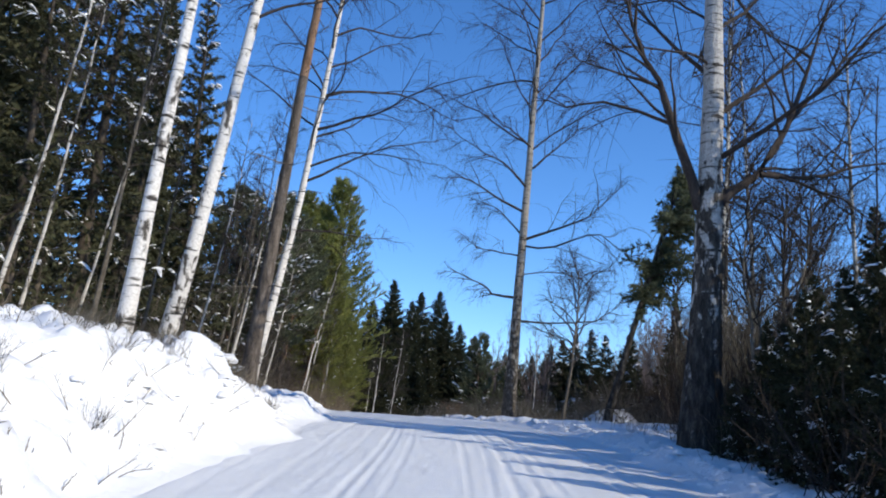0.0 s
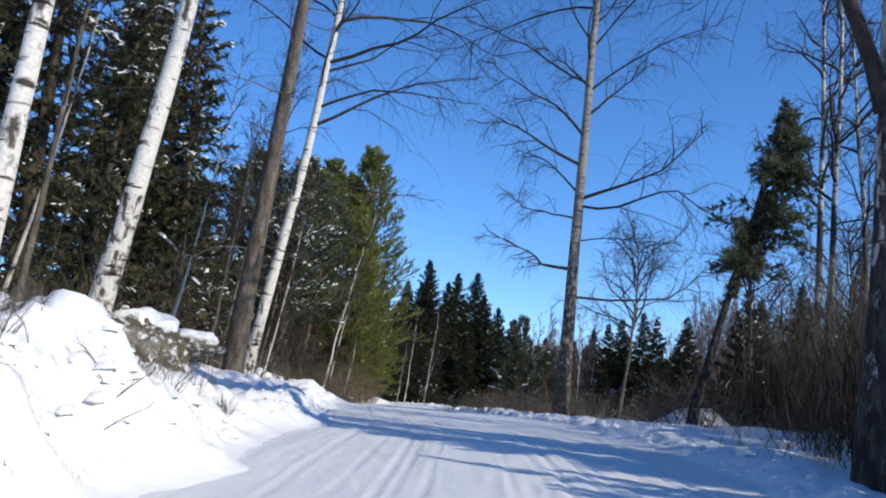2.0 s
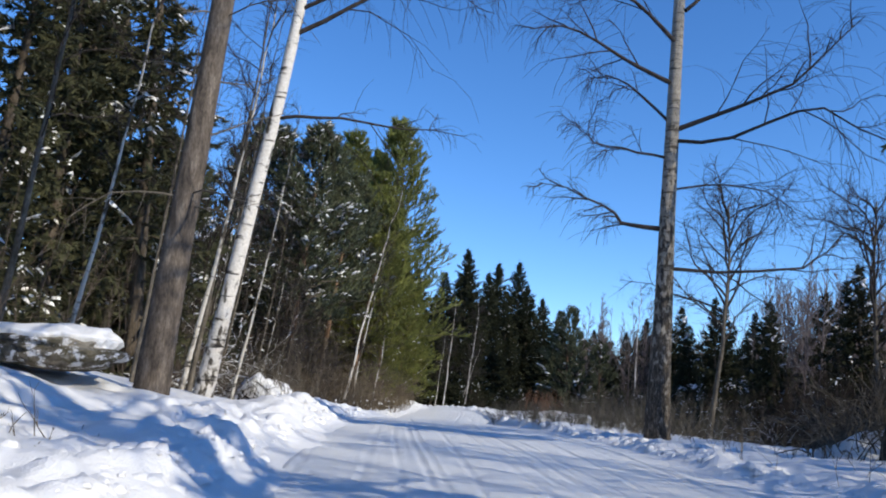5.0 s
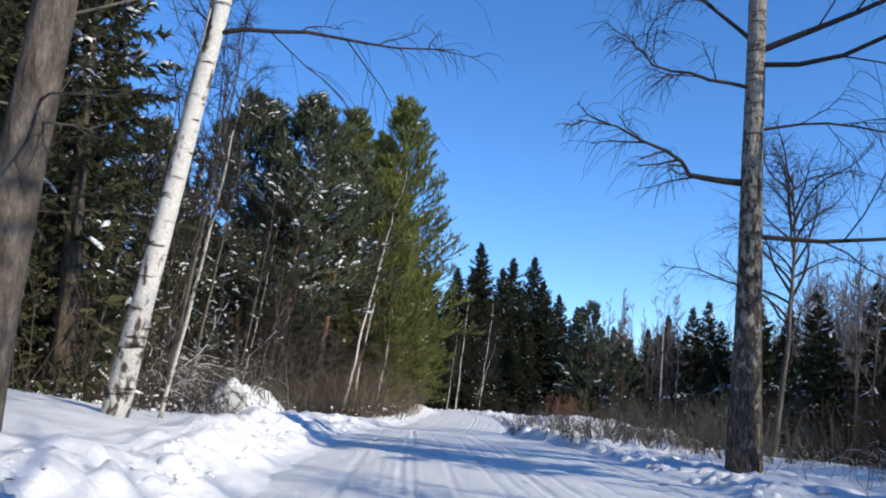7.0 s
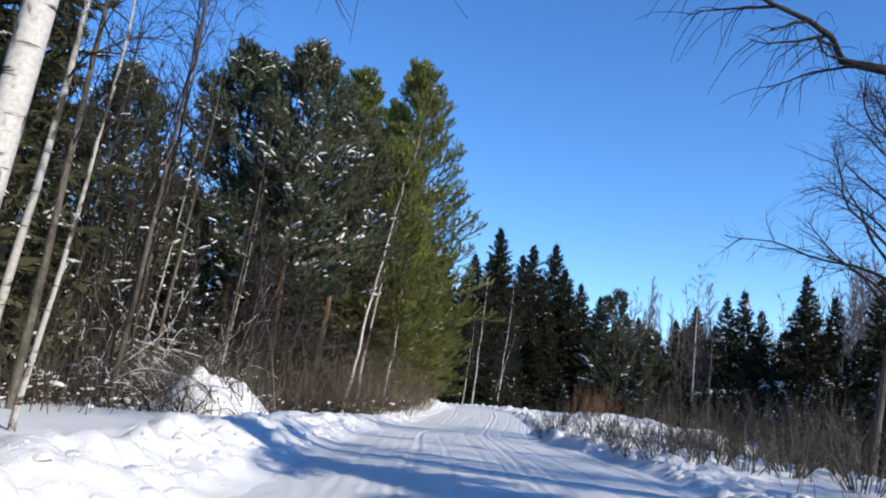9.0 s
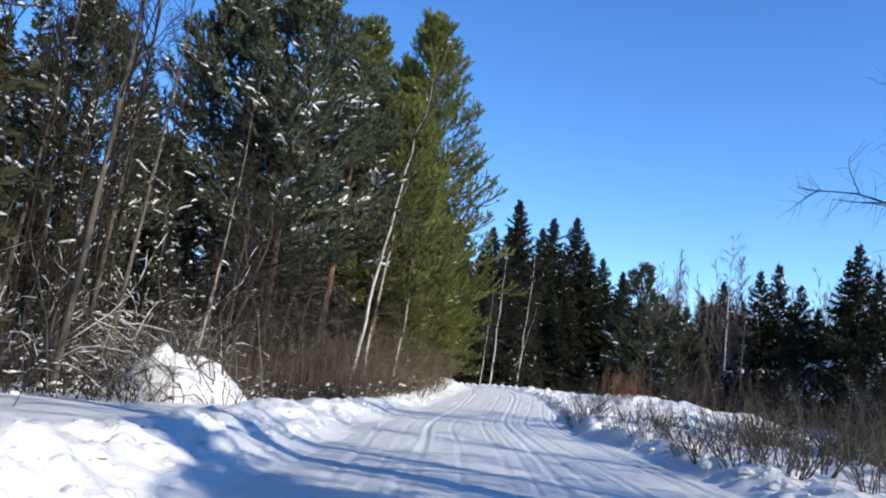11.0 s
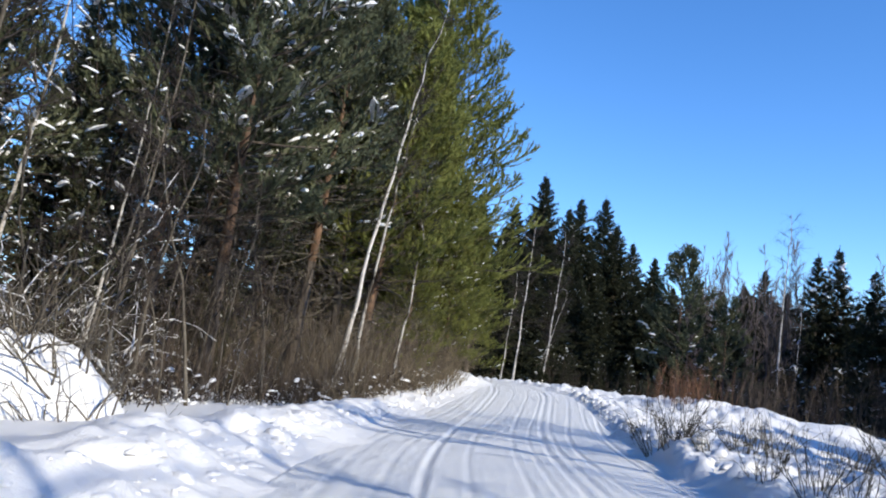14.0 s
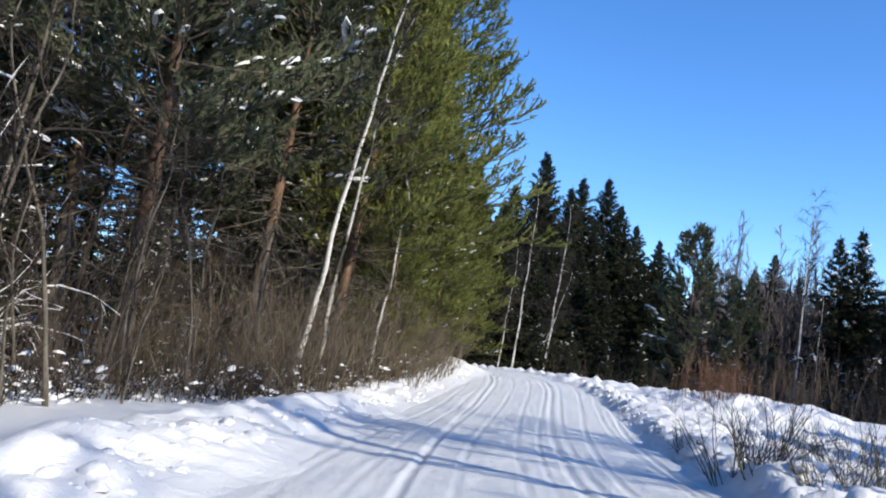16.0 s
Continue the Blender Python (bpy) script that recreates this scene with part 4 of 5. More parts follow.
pole = sapling((-7.8, 33.6, stand(-7.8, 33.6)), 4.2, 0.028, (0.22, 0), 47, "thin leaning sapling in roadside brush", STEM_BARK, count=9, length=0.7, first=0.3)
for k in range(44):
    y = rng.uniform(27.5, 46)
    x = float(np.interp(y, EDGE_Y, EDGE_L)) - 2.1 - abs(rng.normal(0, 1.5)) - (2.0 if y < 31 else 0.0)
    place(pole, x, y, rng.uniform(-80, 80) + (180 if rng.random() < 0.25 else 0), rng.uniform(0.45, 1.0))
far_birch = sapling((7.05, 67, stand(7.05, 67)), 11.0, 0.075, (0.05, 0), 46, "slim white birch standing out before dark spruces", BIRCH, count=30, length=1.3, first=0.35, group="far birches")
for x, y, k in ((8.3, 68.5, 0.6), (15.5, 74, 0.9)):
    place(far_birch, x, y, rng.uniform(0, 360), k)

tall_birch = birch((7.0, 21.0, stand(7.0, 21.0)), 12, 0.09, (0.03, 0), 0.2, 49, "slim tall birch with pale upper trunk beyond the ditch", bark=BIRCH_GREY, split=6, first=0.35, count=20, length=2.0, rise=0.7, group="birches beyond the ditch")
for x, y, k, turn in ((8.7, 22.8, 1.0, 100), (9.6, 18.6, 0.85, 200), (9.2, 27.2, 1.4, 30)):
    place(tall_birch, x, y, turn, k)
edge_birch = sapling((-4.95, 55, stand(-4.95, 55)), 7.2, 0.048, (0.06, 0), 48, "thin white birch leaning before the spruces", BIRCH, count=26, length=1.0, first=0.35, group="far birches")
for x, y, k, turn, tip in ((-4.2, 60, 1.12, 10, 2), (-4.75, 59.6, 0.75, -15, 13), (-5.7, 57, 0.8, 30, 3)):
    place(edge_birch, x, y, turn, k, tip=(0, tip))

alder = birch((4.5, 31.5, stand(4.5, 31.5)), 6.6, 0.075, (0.16, 0), 0.6, 51, "small crooked bare alder beyond the ditch", bark=STEM_BARK, first=0.42, count=24, length=3.0, rise=0.75, hang=0.02, r_branch=0.035, sub=7, twig=6, group="bare alders", name="alder_tree")
for x, y, k in ((8.8, 20.5, 0.9), (6.4, 15.2, 0.75), (9.4, 25.5, 0.9), (9.5, 33, 1.1)):
    place(alder, x, y, rng.uniform(0, 360), k)


# the slanting tree with a clinging evergreen crown
def slanting_tree():
    rng = np.random.default_rng(52)
    tree = thing("leaning_pine", "dark slanting pine with a ragged one-sided crown", "tree", (3.9, 19.4, stand(3.9, 19.4)))
    line = trunk_line(rng, 6.1, (0.27, 0), 0.06, 20, 0.015)
    trunk_part(tree, "trunk", line, 0.1, 0.03, BIRCH_OLD, 8)
    n = 120
    s = 0.46 + 0.54 * rng.random(n) ** 0.85
    start = np.stack([np.interp(s, np.linspace(0, 1, 20), line[:, k]) for k in range(3)], -1)
    limb = grow(rng, start, spread(rng.normal(0.0, 1.15, n), rng.normal(0.15, 0.45, n)), rng.uniform(0.3, 1.15, n) * np.interp(s, [0.4, 0.65, 0.9, 1], [0.8, 1.15, 0.8, 0.3]), 6, 0.07, 0.14)
    g = Geo()
    tubes(g, limb, taper(n, 6, 0.014, 0.004), 4)
    part("branch_crown", g, SPRUCE_BARK, tree, kind="stuff")
    g = Geo()
    st, wy, par, u = spawn(rng, limb, 18, 0.1, 1.0, 0.9)
    needle_shoots(g, rng, st, wy, np.full(len(st), 0.16), 0.065, 9)
    part("crown", g, DARK_PINE_NEEDLE, tree, smooth=False, kind="stuff")


slanting_tree()


# ---------------------------------------------------------------- far woods and brush
def brush_geo(rng, x, y, tall, r0, twig, lean=0.25, droop=0.0, z=None, slim=1.0):
    n = len(x)
    z = height(x, y) - 0.05 if z is None else z
    way = np.stack([rng.normal(0.05, lean, n), rng.normal(0, lean, n), np.ones(n)], -1)
    stems = grow(rng, np.stack([x, y, z], -1), way, tall, 6, droop, 0.07)
    g = Geo()
    tubes(g, stems, taper(n, 6, r0, r0 * 0.3), 3)
    if twig:
        st, wy, par, u = spawn(rng, stems, twig, 0.25, 1.0, 0.5)
        wy[:, 2] += 0.4
        side = grow(rng, st, wy, tall[par] * rng.uniform(0.12, 0.35, len(par)) * (1 if slim == 1 else 0.5), 3, 0.0, 0.12)
        tubes(g, side, taper(len(side), 3, r0 * 0.45 * slim, r0 * 0.2 * slim), 3)
    return g


def stuff(name, geo, material, label, category, smooth=True):
    return tagged(new(name, geo.mesh(name, material, smooth)), label, category, kind="stuff")


for x, y, k in ((-3.0, 55.0, 0.3), (-1.8, 53.0, 0.22), (-0.6, 56.0, 0.3), (0.4, 53.5, 0.18), (3.2, 55.0, 0.2), (4.6, 52.0, 0.24), (6.2, 51.0, 0.3), (6.6, 55.0, 0.32), (-4.2, 57.5, 0.36), (8.2, 46.5, 0.34), (9.6, 44.0, 0.4), (5.2, 58.0, 0.26)):
    place(spruce_c, x, y, rng.uniform(0, 360), k)
rng = np.random.default_rng(5)
n = 1000
y = rng.uniform(26, 47, n)
x = np.interp(y, EDGE_Y, EDGE_L) - np.interp(y, [30, 35, 37.5, 42], [2.5, 2.4, 1.1, 1.0]) - np.abs(rng.normal(0, 1.6, n)) - np.where(y < 31, 1.5, 0)
stuff("forest_edge_brush", brush_geo(rng, x, y, rng.uniform(0.3, 2.4, n) * rng.uniform(0.35, 1.0, n), 0.007, 7, 0.42), BRUSH, "thick brown leafless brush under the pines", "brush")
n = 1300
y = rng.uniform(28, 47, n)
x = np.interp(y, EDGE_Y, EDGE_L) - np.interp(y, [30, 35, 37.5, 42], [2.6, 2.5, 1.2, 1.0]) - np.abs(rng.normal(0, 0.9, n))
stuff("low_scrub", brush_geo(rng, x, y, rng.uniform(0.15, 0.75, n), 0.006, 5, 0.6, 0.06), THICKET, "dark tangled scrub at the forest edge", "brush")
n = 1300
y = rng.uniform(37, 48.5, n)
x = np.interp(y, EDGE_Y, EDGE_L) - 0.9 - 3.8 * rng.random(n) ** 1.3
stuff("dry_undergrowth", brush_geo(rng, x, y, 0.25 + 1.9 * rng.random(n) ** 2, 0.007, 6, 0.35, 0.03), STRAW, "straw-brown dry undergrowth beneath the sunlit pines", "brush")
g = Geo()
n = 900
y = rng.uniform(24, 47, n)
x = np.interp(y, EDGE_Y, EDGE_L) - np.interp(y, [30, 35, 37.5, 42], [2.4, 2.3, 1.0, 0.9]) - np.abs(rng.normal(0, 1.0, n)) - np.where(y < 31, 1.5, 0)
snow_lumps(g, rng, np.stack([x, y, height(x, y) + 0.45 * rng.random(n) ** 2], -1), 0.015 + 0.06 * rng.random(n) ** 3, None, 2.2)
stuff("brush_snow", g, SNOW, "flecks of snow caught in low brush", "snow")
n = 700
y = rng.uniform(43, 50.5, n)
x = np.interp(y, EDGE_Y, EDGE_L) * (y < 47) + np.interp(y, [47, 50.5], [-5.1, -6.6]) * (y >= 47) - 0.45 - 2.6 * rng.random(n) ** 1.4
stuff("bend_undergrowth", brush_geo(rng, x, y, rng.uniform(0.25, 1.25, n), 0.007, 6, 0.35, 0.03), STRAW, "straw-brown weeds and brush round the bend", "brush")
n = 420
x = rng.uniform(-3.6, 9, n)
y = np.interp(x, [-3.6, -2, 2, 9], [51, 49, 48, 46]) + 6 * rng.random(n)
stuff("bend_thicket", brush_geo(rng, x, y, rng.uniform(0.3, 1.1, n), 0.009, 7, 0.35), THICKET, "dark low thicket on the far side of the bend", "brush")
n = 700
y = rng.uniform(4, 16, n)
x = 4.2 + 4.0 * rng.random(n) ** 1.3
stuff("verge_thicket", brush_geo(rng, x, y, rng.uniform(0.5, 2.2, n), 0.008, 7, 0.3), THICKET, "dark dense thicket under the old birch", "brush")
n = 1300
y = rng.uniform(10, 48, n)
x = rng.uniform(-14, -6.2, n) - np.where(y > 26, 2.4, 0.0)
stuff("woodland_undergrowth", brush_geo(rng, x, y, rng.uniform(0.6, 2.8, n), 0.008, 5), BRUSH, "leafless undergrowth between the trunks", "brush")
n = 1100
y = rng.uniform(11, 24, n)
x = np.interp(y, [11, 16, 19, 21, 24], [4.0, 4.5, 5.3, 5.5, 4.2]) + 3.6 * rng.random(n) ** 1.2
stuff("verge_brush", brush_geo(rng, x, y, rng.uniform(0.2, 1.3, n) * rng.uniform(0.4, 1.0, n), 0.007, 6, 0.4, 0.03), BRUSH, "brown dry brush along the verge below the birches", "brush")
n = 420
y = rng.uniform(22.5, 27, n)
x = rng.uniform(4.4, 9, n)
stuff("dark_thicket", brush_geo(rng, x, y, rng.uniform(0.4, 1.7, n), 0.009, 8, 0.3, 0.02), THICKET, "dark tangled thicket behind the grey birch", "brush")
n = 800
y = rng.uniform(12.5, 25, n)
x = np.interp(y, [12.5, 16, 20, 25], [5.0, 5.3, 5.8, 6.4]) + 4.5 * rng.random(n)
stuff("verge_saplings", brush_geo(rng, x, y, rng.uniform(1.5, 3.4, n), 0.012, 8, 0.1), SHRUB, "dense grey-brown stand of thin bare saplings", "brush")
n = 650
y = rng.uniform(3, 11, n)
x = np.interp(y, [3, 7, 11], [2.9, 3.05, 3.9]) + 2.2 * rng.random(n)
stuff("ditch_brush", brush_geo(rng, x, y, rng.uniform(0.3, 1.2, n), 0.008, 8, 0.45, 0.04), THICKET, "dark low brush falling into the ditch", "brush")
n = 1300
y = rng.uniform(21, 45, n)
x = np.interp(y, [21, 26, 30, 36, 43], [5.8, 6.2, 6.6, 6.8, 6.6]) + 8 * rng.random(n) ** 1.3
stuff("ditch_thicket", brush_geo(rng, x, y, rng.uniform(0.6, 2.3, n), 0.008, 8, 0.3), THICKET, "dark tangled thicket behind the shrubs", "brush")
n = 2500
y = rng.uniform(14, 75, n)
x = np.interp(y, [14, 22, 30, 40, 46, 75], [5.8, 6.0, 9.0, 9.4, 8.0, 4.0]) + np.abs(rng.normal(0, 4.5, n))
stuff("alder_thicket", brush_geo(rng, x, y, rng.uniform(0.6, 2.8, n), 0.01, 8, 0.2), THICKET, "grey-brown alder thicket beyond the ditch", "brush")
n = 520
x = rng.uniform(2.6, 11, n)
y = rng.uniform(49, 57, n)
stuff("brown_brush", brush_geo(rng, x, y, rng.uniform(0.7, 2.1, n), 0.011, 7, 0.12), BRUSH, "upright brown brush behind the snow field", "brush")
n = 120
x, y = rng.normal(0.45, 0.42, n), rng.normal(45.8, 0.6, n)
stuff("red_willow_brush", brush_geo(rng, x, y, rng.uniform(0.35, 1.05, n), 0.007, 6, 0.16), RED_BRUSH, "rust-red willow brush at the bend", "brush")


def bare_wood(rng, x, y, tall, r0, fine_r=0.013):
    """Bare birches with steep branches and a haze of fine twigs."""
    n = len(x)
    way = np.stack([rng.normal(0.03, 0.05, n), rng.normal(0, 0.05, n), np.ones(n)], -1)
    stems = grow(rng, np.stack([x, y, height(x, y) - 0.1], -1), way, tall, 7, 0.0, 0.03)
    g = Geo()
    tubes(g, stems, taper(n, 7, r0, 0.01), 4)
    st, wy, par, u = spawn(rng, stems, 15, 0.28, 1.0, 0.6)
    ln = tall[par] * rng.uniform(0.1, 0.2, len(par)) * (1.25 - u)
    side = grow(rng, st, wy, ln, 4, -0.06, 0.1)
    tubes(g, side, taper(len(side), 4, fine_r * 1.7, fine_r * 0.8), 3)
    st, wy, par2, u = spawn(rng, side, 6, 0.2, 1.0, 0.6)
    wy[:, 2] += 0.25
    fine = grow(rng, st, wy, np.clip(ln[par2] * rng.uniform(0.3, 0.8, len(par2)), 0.25, 1.0), 3, -0.05, 0.15)
    tubes(g, fine, taper(len(fine), 3, fine_r, fine_r * 0.5), 3)
    return g


n = 85
y = rng.uniform(10, 30, n)
x = rng.uniform(6.8, 18, n) + np.interp(y, [20, 28], [0, 3.2])
stuff("verge_birch_wood", bare_wood(rng, x, y, rng.uniform(3.5, 6.8, n), 0.035, 0.006), TWIG, "grey young bare birches beyond the ditch", "woods")
for k in range(26):
    x, y, tall = rng.uniform(-13, -9.2), rng.uniform(27.5, 38), rng.uniform(5, 10.5)
    tree = new("bare_sapling", bare_wood(rng, np.array([x]), np.array([y]), np.array([tall]), 0.035, 0.007).mesh("bare_sapling", THICKET, True))
    tagged(tree, "slim grey-brown bare sapling in the crowded woods", "tree", "saplings in the woods")
n = 550
y = rng.uniform(28, 37.5, n)
x = rng.uniform(-12.5, -8.8, n)
g = Geo()
snow_lumps(g, rng, np.stack([x, y, height(x, y) + 0.4 + 5.5 * rng.random(n)], -1), 0.02 + 0.045 * rng.random(n) ** 2, rng.normal(0, 0.4, (n, 3)), 3.0)
stuff("twig_snow", g, SNOW, "snow caught in the tangle of twigs", "snow")
n = 90
a = rng.uniform(0, 1, n)
x, y = -30 + 110 * a, 100 + 35 * rng.random(n) - 22 * a
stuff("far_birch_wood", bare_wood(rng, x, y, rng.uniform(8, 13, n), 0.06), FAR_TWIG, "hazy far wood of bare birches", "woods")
n = 120
y = rng.uniform(56, 78, n)
x = y * rng.uniform(0.235, 0.4, n)
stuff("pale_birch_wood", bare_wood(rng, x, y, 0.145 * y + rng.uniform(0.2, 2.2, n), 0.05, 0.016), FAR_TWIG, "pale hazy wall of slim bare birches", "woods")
n = 150
y = rng.uniform(38, 72, n)
x = rng.uniform(12, 36, n) * np.interp(y, [42, 88], [0.95, 1.15])
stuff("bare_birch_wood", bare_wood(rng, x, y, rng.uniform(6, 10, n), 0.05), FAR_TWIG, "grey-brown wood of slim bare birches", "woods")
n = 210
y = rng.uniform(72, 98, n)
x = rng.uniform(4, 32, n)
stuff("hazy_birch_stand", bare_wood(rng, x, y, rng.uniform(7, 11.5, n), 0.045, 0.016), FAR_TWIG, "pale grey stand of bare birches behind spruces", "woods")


def far_conifers():
    """A far belt of conifers, each a stack of ragged whorls."""
    rng = np.random.default_rng(9)
    g = Geo()
    for k in range(330):
        x = rng.uniform(-70, 100)
        y = 104 + rng.uniform(0, 45) - 0.2 * max(x, 0)
        tall, z = rng.uniform(5, 11), float(height(x, y))
        m = 110
        s = rng.random(m) ** 0.8
        az = rng.uniform(0, 6.28, m)
        st = np.stack([np.full(m, x), np.full(m, y), z + tall * (0.05 + 0.95 * s)], -1)
        needle_shoots(g, rng, st, spread(az, -0.3 + 0.6 * s), (1 - s) * tall * 0.2 + 0.3, 0.6, 3)
    return g


stuff("far_spruce_wood", far_conifers(), SPRUCE_NEEDLE, "dark belt of far spruces", "woods", False)


# ---------------------------------------------------------------- small things on the verges
def shrub(at, seed, tall=1.1, n=16, group="roadside shrubs"):
    rng = np.random.default_rng(seed)
    ob = thing("shrub", "bare grey-brown willow shrub standing in roadside snow", "shrub", at, group)
    a = rng.uniform(0, 6.28, n)
    st = np.stack([0.12 * np.cos(a), 0.12 * np.sin(a), np.full(n, -0.1)], -1)
    way = np.stack([np.cos(a) * 0.5, np.sin(a) * 0.5, np.ones(n)], -1) + rng.normal(0, 0.15, (n, 3))
    stems = grow(rng, st, way, tall * rng.uniform(0.6, 1.15, n), 7, -0.02, 0.1)
    st, wy, par, u = spawn(rng, stems, 6, 0.25, 1.0, 0.6)
    twig = grow(rng, st, wy, rng.uniform(0.12, 0.45, len(st)), 4, -0.03, 0.12)
    for k in range(n):
        g = Geo()
        tubes(g, stems[k : k + 1], taper(1, 7, 0.011, 0.004), 5)
        tubes(g, twig[par == k], taper((par == k).sum(), 4, 0.005, 0.002), 3)
        part("stem", g, SHRUB, ob)
    return ob


shrub_a = shrub((2.4, 34.4, stand(2.4, 34.4)), 61)
shrub_b = shrub((2.9, 29.6, stand(2.9, 29.6)), 62, 1.3, 20)
SHRUBS = ((-1.2, 37.5, 0.4), (-1.1, 35.1, 0.62), (-0.95, 34.7, 0.68), (-0.8, 34.9, 0.55), (-0.55, 34.2, 0.5), (-0.05, 35.0, 0.55), (-0.5, 31.5, 0.42), (-0.25, 30.9, 0.48), (-0.1, 30.5, 0.5), (0.05, 28.3, 0.55), (0.2, 27.8, 0.62), (0.45, 27.4, 0.62), (0.75, 26.9, 0.7), (1.6, 29.2, 0.75), (1.3, 26.3, 0.62), (0.6, 29.0, 0.65), (0.9, 28.2, 0.7), (1.2, 27.6, 0.7), (1.9, 27.0, 0.8), (2.4, 28.6, 1.0), (3.0, 27.6, 1.1), (2.3, 30.4, 1.0), (3.1, 32.2, 1.1), (1.5, 33.6, 0.8), (2.2, 34.8, 0.9), (3.0, 37.4, 0.9), (4.2, 30.0, 1.1), (4.0, 35.0, 1.1), (2.6, 39.4, 0.8), (0.6, 36.2, 0.6), (1.3, 31.0, 0.7), (2.2, 25.2, 0.7), (0.9, 39.2, 0.6), (2.2, 27.6, 0.7), (3.0, 25.6, 0.8), (3.6, 31.0, 0.8), (3.4, 36.0, 0.8), (4.8, 33.6, 1.0), (4.6, 28.0, 1.0))
for n, (x, y, k) in enumerate(SHRUBS):
    place((shrub_a, shrub_b)[n % 2], x, y, n * 67, k)

# brush sprouting from the bank
rng = np.random.default_rng(64)
for n in range(44):
    y = rng.uniform(5.5, 12.6)
    place((shrub_a, shrub_b)[n % 2], float(np.interp(y, EDGE_Y, EDGE_L)) - rng.uniform(0.35, 2.2), y, n * 77, rng.uniform(0.13, 0.34))


def smooth_step(a, b, v):
    t = min(1.0, max(0.0, (v - a) / (b - a)))
    return t * t * (3 - 2 * t)


def rock(at, size, seed, label, bare=0.35, thick=0.06, shelf=0.0):
    """A stone with a bare face; its snow lies in a lobed drape along the top."""
    ob = thing("boulder", label, "rock", at)
    shape = lambda c: 1 + 0.2 * noise.noise(c * 1.3 + Vector((seed, 0, 0))) + 0.12 * noise.noise(c * 3 + Vector((seed, 0, 0)))
    bm = bmesh.new()
    bmesh.ops.create_icosphere(bm, subdivisions=5, radius=1)
    for v in bm.verts:
        c = v.co.copy()
        k = shape(c) + 0.05 * noise.noise(c * 7 + Vector((seed, 0, 0))) - 0.05 * abs(noise.noise(c * 5 + Vector((0, seed, 0))))
        k -= shelf * smooth_step(0.25, 0.0, abs(c.z - 0.3))
        v.co = Vector((c.x * size[0], c.y * size[1], c.z * size[2])) * k
    me = bpy.data.meshes.new("stone")
    bm.to_mesh(me)
    bm.free()
    me.materials.append(ROCK)
    me.shade_smooth()
    stone = new("stone", me)
    stone.parent = ob
    bm = bmesh.new()
    bmesh.ops.create_icosphere(bm, subdivisions=6, radius=1)
    for v in bm.verts:
        c = v.co.copy()
        up = c.z + 0.35 * c.y - bare - 0.22 * noise.noise(c * 2.6 + Vector((0, seed, 0))) - 0.1 * noise.noise(c * 7 + Vector((0, seed, 0)))
        lay = smooth_step(-0.04, 0.16, up)
        k = shape(c) - 0.16 + 0.18 * lay
        v.co = Vector((c.x * size[0], c.y * size[1], c.z * size[2])) * k + Vector((0, 0, thick * lay * (0.75 + 0.5 * noise.noise(c * 3.5))))
    me = bpy.data.meshes.new("snow_cap")
    bm.to_mesh(me)
    bm.free()
    me.materials.append(SNOW)
    me.shade_smooth()
    cap = new("snow_cap", me)
    cap.parent = ob
    cap["label"] = "draped cap of snow"
    return ob


rock((-4.5, 14.3, 0.88), (0.78, 0.6, 0.6), 3, "mottled grey mossy boulder draped with snow in the bank", 0.62, 0.06)
rock((-5.0, 17.2, 1.16), (0.75, 0.6, 0.2), 7, "low dark boulder under a flat slab of snow", 0.25, 0.07, 0.12)


def snow_heap(at, size, seed, label):
    """A heap of snow pressed over bent branches."""
    rng = np.random.default_rng(seed)
    ob = thing("snow_heap", label, "snow heap", at)
    g = Geo()
    a, r = np.meshgrid(np.linspace(0, 2 * np.pi, 49)[:-1], np.linspace(0, 1, 22))
    x, y = r * np.cos(a), r * np.sin(a)
    z = np.cos(np.clip(r, 0, 1) * np.pi / 2) ** 1.1 * 0.85 + 0.3 * value_noise(x * 2.4 + 9, y * 2.4, seed) * (1 - r) + 0.16 * np.abs(value_noise(x * 4.5, y * 4.5, seed + 1)) * (1 - r * r) + 0.08 * value_noise(x * 13, y * 13, seed + 2) * (1 - r * r) - 0.14 * r
    i = np.arange(22 * 48).reshape(22, 48)
    j = np.roll(i, -1, 1)
    g.add(np.stack([x * size[0], y * size[1], z * size[2]], -1), q=np.stack([i[:-1], i[1:], j[1:], j[:-1]], -1))
    part("mound", g, SNOW, ob)
    g = Geo()
    n = 170
    az = rng.uniform(0, 6.28, n)
    rr = rng.uniform(0.25, 1.0, n)
    st = np.stack([rr * size[0] * np.cos(az), rr * size[1] * np.sin(az), size[2] * (np.cos(rr * 1.5) ** 1.3 - 0.2)], -1)
    limb = grow(rng, st, spread(rng.uniform(0, 6.28, n), rng.uniform(0.3, 1.4, n)), rng.uniform(0.3, 1.1, n), 8, rng.uniform(-0.02, 0.16, n), 0.16)
    tubes(g, limb, taper(n, 8, 0.011, 0.004), 4)
    st, wy, par, u = spawn(rng, limb, 5, 0.3, 1.0, 0.7)
    tubes(g, grow(rng, st, wy, rng.uniform(0.08, 0.35, len(st)), 4, 0.03, 0.16), taper(len(st), 4, 0.004, 0.002), 3)
    part("bent_brushwood", g, STEM_BARK, ob, "thin bent twigs poking through", kind="stuff")
    return ob


snow_heap((-7.35, 30.6, stand(-7.35, 30.6)), (1.5, 1.1, 0.95), 4, "snow heap over bent branches at the clearing")

snow_heap((4.15, 20.2, stand(4.15, 20.2)), (0.95, 0.6, 0.55), 9, "rounded snow mound under bent twigs by the leaning pine")


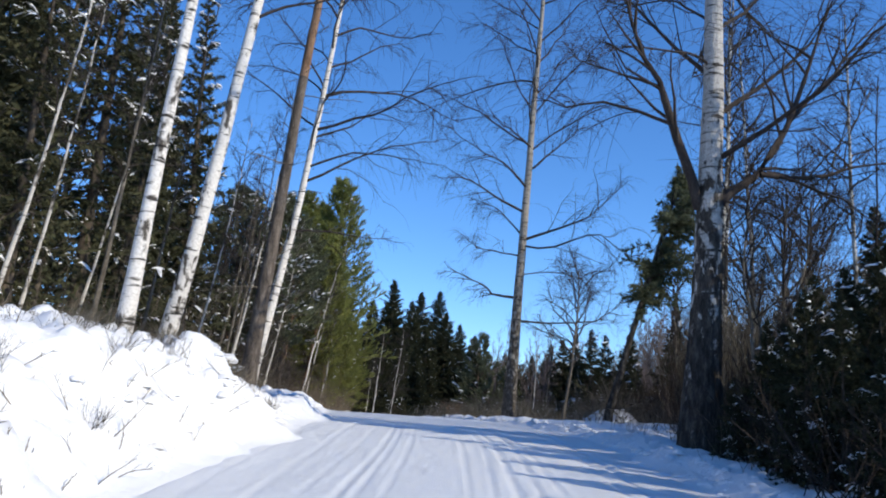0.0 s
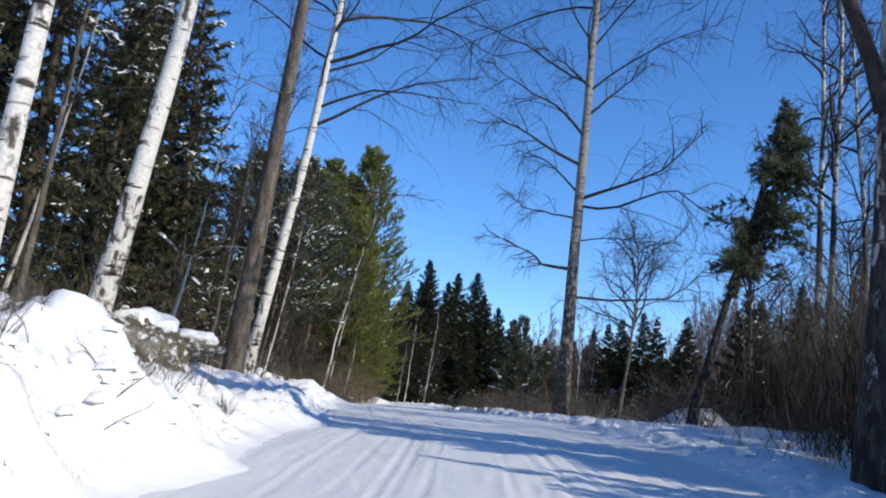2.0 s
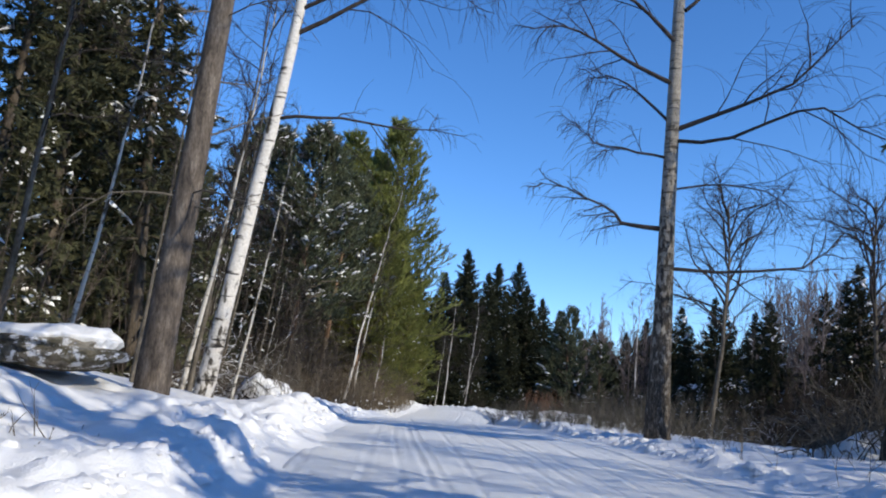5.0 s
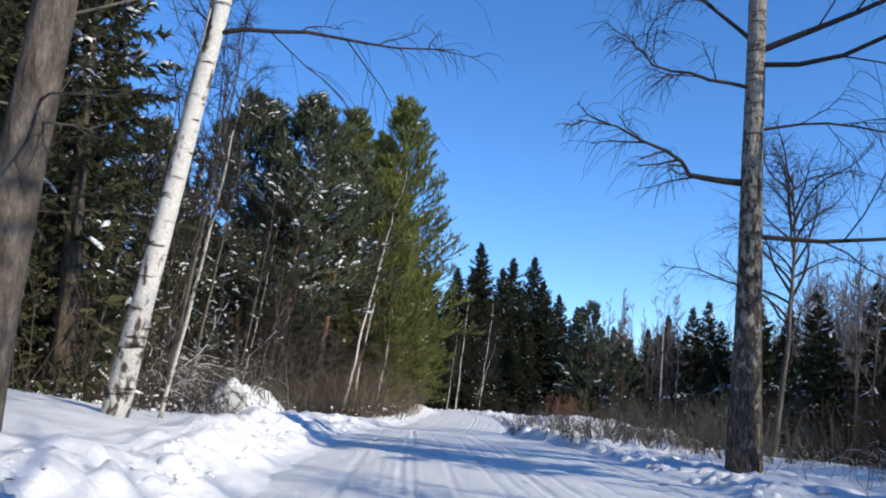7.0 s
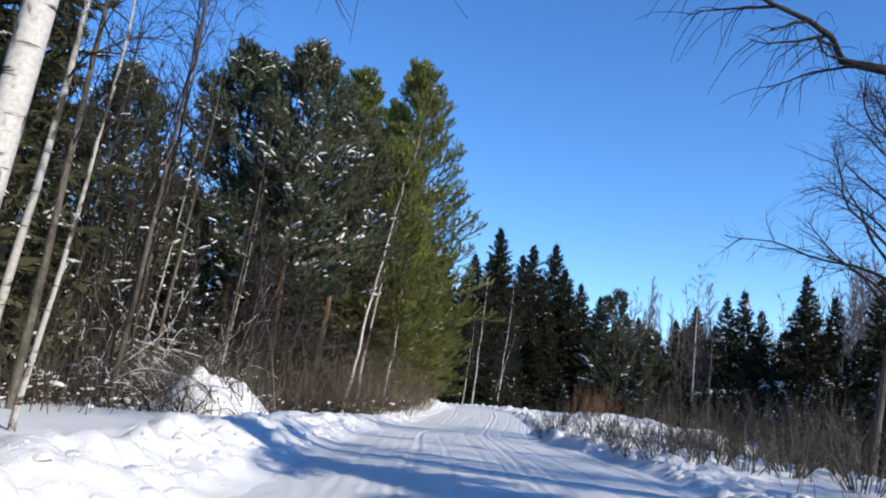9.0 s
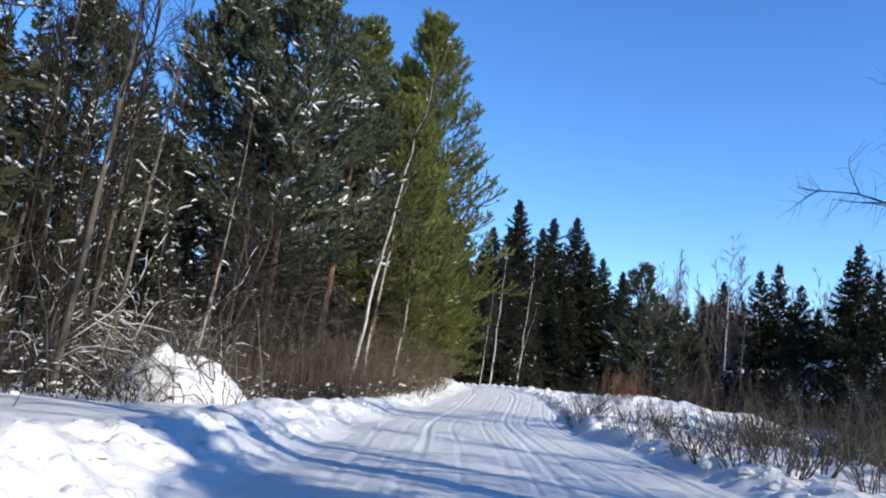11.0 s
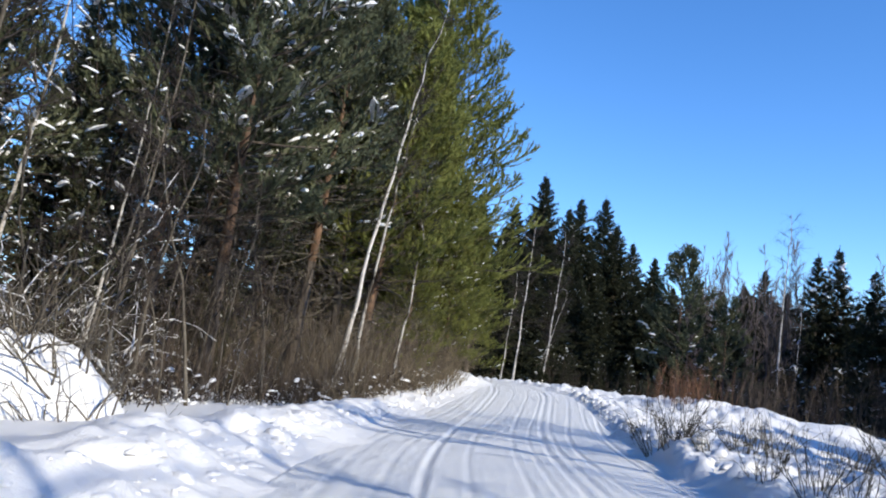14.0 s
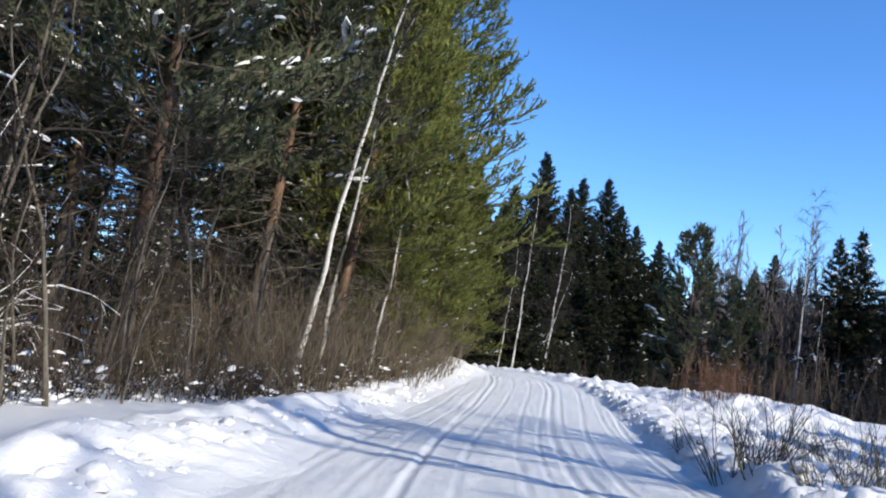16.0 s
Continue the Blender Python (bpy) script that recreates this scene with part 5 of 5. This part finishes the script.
def fallen_tops():
    """Snow-laden fallen branches behind the heap."""
    rng = np.random.default_rng(71)
    ob = thing("fallen_branches", "fallen bare branches loaded with snow", "branches", (-9.4, 31.8, stand(-9.4, 31.8)))
    n = 22
    st = np.stack([rng.uniform(-0.6, 0.3, n), rng.uniform(-0.4, 0.4, n), rng.uniform(0.7, 1.5, n)], -1)
    limb = grow(rng, st, np.stack([np.ones(n), rng.normal(0, 0.25, n), rng.normal(-0.45, 0.15, n)], -1), rng.uniform(0.8, 2.3, n), 8, 0.02, 0.16)
    g = Geo()
    tubes(g, limb, taper(n, 8, 0.011, 0.004), 5)
    part("brushwood", g, GREY_BARK, ob, kind="stuff")
    g = Geo()
    lift = limb + [0, 0, 0.018]
    tubes(g, lift[:, 1:7], np.full((n, 6), 0.011) * rng.uniform(-0.2, 1.3, (n, 6)).clip(0.02), 5)
    part("snow_load", g, SNOW, ob, kind="stuff")


fallen_tops()


def snowy_bush(at, seed, tall, n):
    """Arching bare stems with snow lying along them."""
    rng = np.random.default_rng(seed)
    ob = thing("snowy_bush", "arching leafless bush with snow along its stems", "bush", at, "snowy bushes")
    a = rng.uniform(0, 6.28, n)
    way = np.stack([np.cos(a) * 0.4 + 0.2, np.sin(a) * 0.4, np.ones(n)], -1)
    stems = grow(rng, np.stack([0.2 * np.cos(a), 0.2 * np.sin(a), np.full(n, -0.1)], -1), way, tall * rng.uniform(0.6, 1.1, n), 10, rng.uniform(0.0, 0.22, n), 0.17)
    st, wy, par, u = spawn(rng, stems, 8, 0.3, 1.0, 0.8)
    twig = grow(rng, st, wy, rng.uniform(0.2, 0.9, len(st)), 5, 0.06, 0.16)
    for k in range(n):
        g = Geo()
        tubes(g, stems[k : k + 1], taper(1, 10, 0.011, 0.004), 5)
        tubes(g, twig[par == k], taper((par == k).sum(), 5, 0.006, 0.003), 3)
        part("stem", g, STEM_BARK, ob)
    g = Geo()
    tubes(g, stems[:, 3:] + [0, 0, 0.012], np.full((n, 7), 0.013) * rng.uniform(-0.3, 1.2, (n, 7)).clip(0.01), 5)
    tubes(g, twig + [0, 0, 0.008], np.full((len(twig), 5), 0.009) * rng.uniform(-0.9, 1.1, (len(twig), 5)).clip(0.01), 4)
    part("snow_load", g, SNOW, ob, "thin snow lying along the stems", kind="stuff")
    return ob


bush = snowy_bush((-9.2, 29.2, stand(-9.2, 29.2)), 81, 3.0, 12)
for x, y, k, turn in ((-9.8, 31.0, 0.85, 70), (-9.0, 33.0, 0.6, 220), (-8.7, 34.3, 0.8, 130), (-9.9, 33.2, 1.15, 300), (-10.4, 35.4, 1.0, 20), (4.2, 24.6, 0.26, 190), (5.2, 24.0, 0.3, 100), (3.3, 24.9, 0.2, 40)):
    place(bush, x, y, turn, k)

# snow clods thrown up along both edges
rng = np.random.default_rng(8)
g = Geo()
n = 2600
y = rng.uniform(6, 48, n)
side = rng.random(n) < 0.5
x = np.where(side, np.interp(y, EDGE_Y, EDGE_L) - 0.15 - np.abs(rng.normal(0, 0.35, n)), np.interp(y, EDGE_Y, EDGE_R) + 0.1 + np.abs(rng.normal(0, 0.3, n)))
size = 0.02 + np.where(side, 0.085, 0.1) * rng.random(n) ** 3
snow_lumps(g, rng, np.stack([x, y, height(x, y) - size * np.where(side & (y < 14), 0.62, 0.45)], -1), size, None, 1.4)
stuff("snow_clods", g, SNOW, "loose clods of ploughed snow along the road", "snow clods")

# dry grass and weeds out of the bank
n = 560
y = rng.uniform(4, 15, n)
x = np.interp(y, EDGE_Y, EDGE_L) - np.interp(y, [11, 12.5], [0.2, 1.1]) - rng.uniform(0, 2.6, n)
g = brush_geo(rng, x, y, 0.06 + 0.34 * rng.random(n) ** 2.5, 0.0055, 5, 0.6, 0.06)
stuff("bank_weeds", g, STRAW, "dry weeds and grass poking through bank snow", "weeds")
n = 600
y = rng.uniform(8, 46, n)
x = np.interp(y, EDGE_Y, EDGE_R) + rng.uniform(0.5, 3.5, n) + np.where(y > 24, 2.5 * rng.random(n), 0)
stuff("verge_grass", brush_geo(rng, x, y, rng.uniform(0.15, 0.6, n), 0.004, 3, 0.4, 0.05), STRAW, "dry straw-coloured grass in verge snow", "weeds")
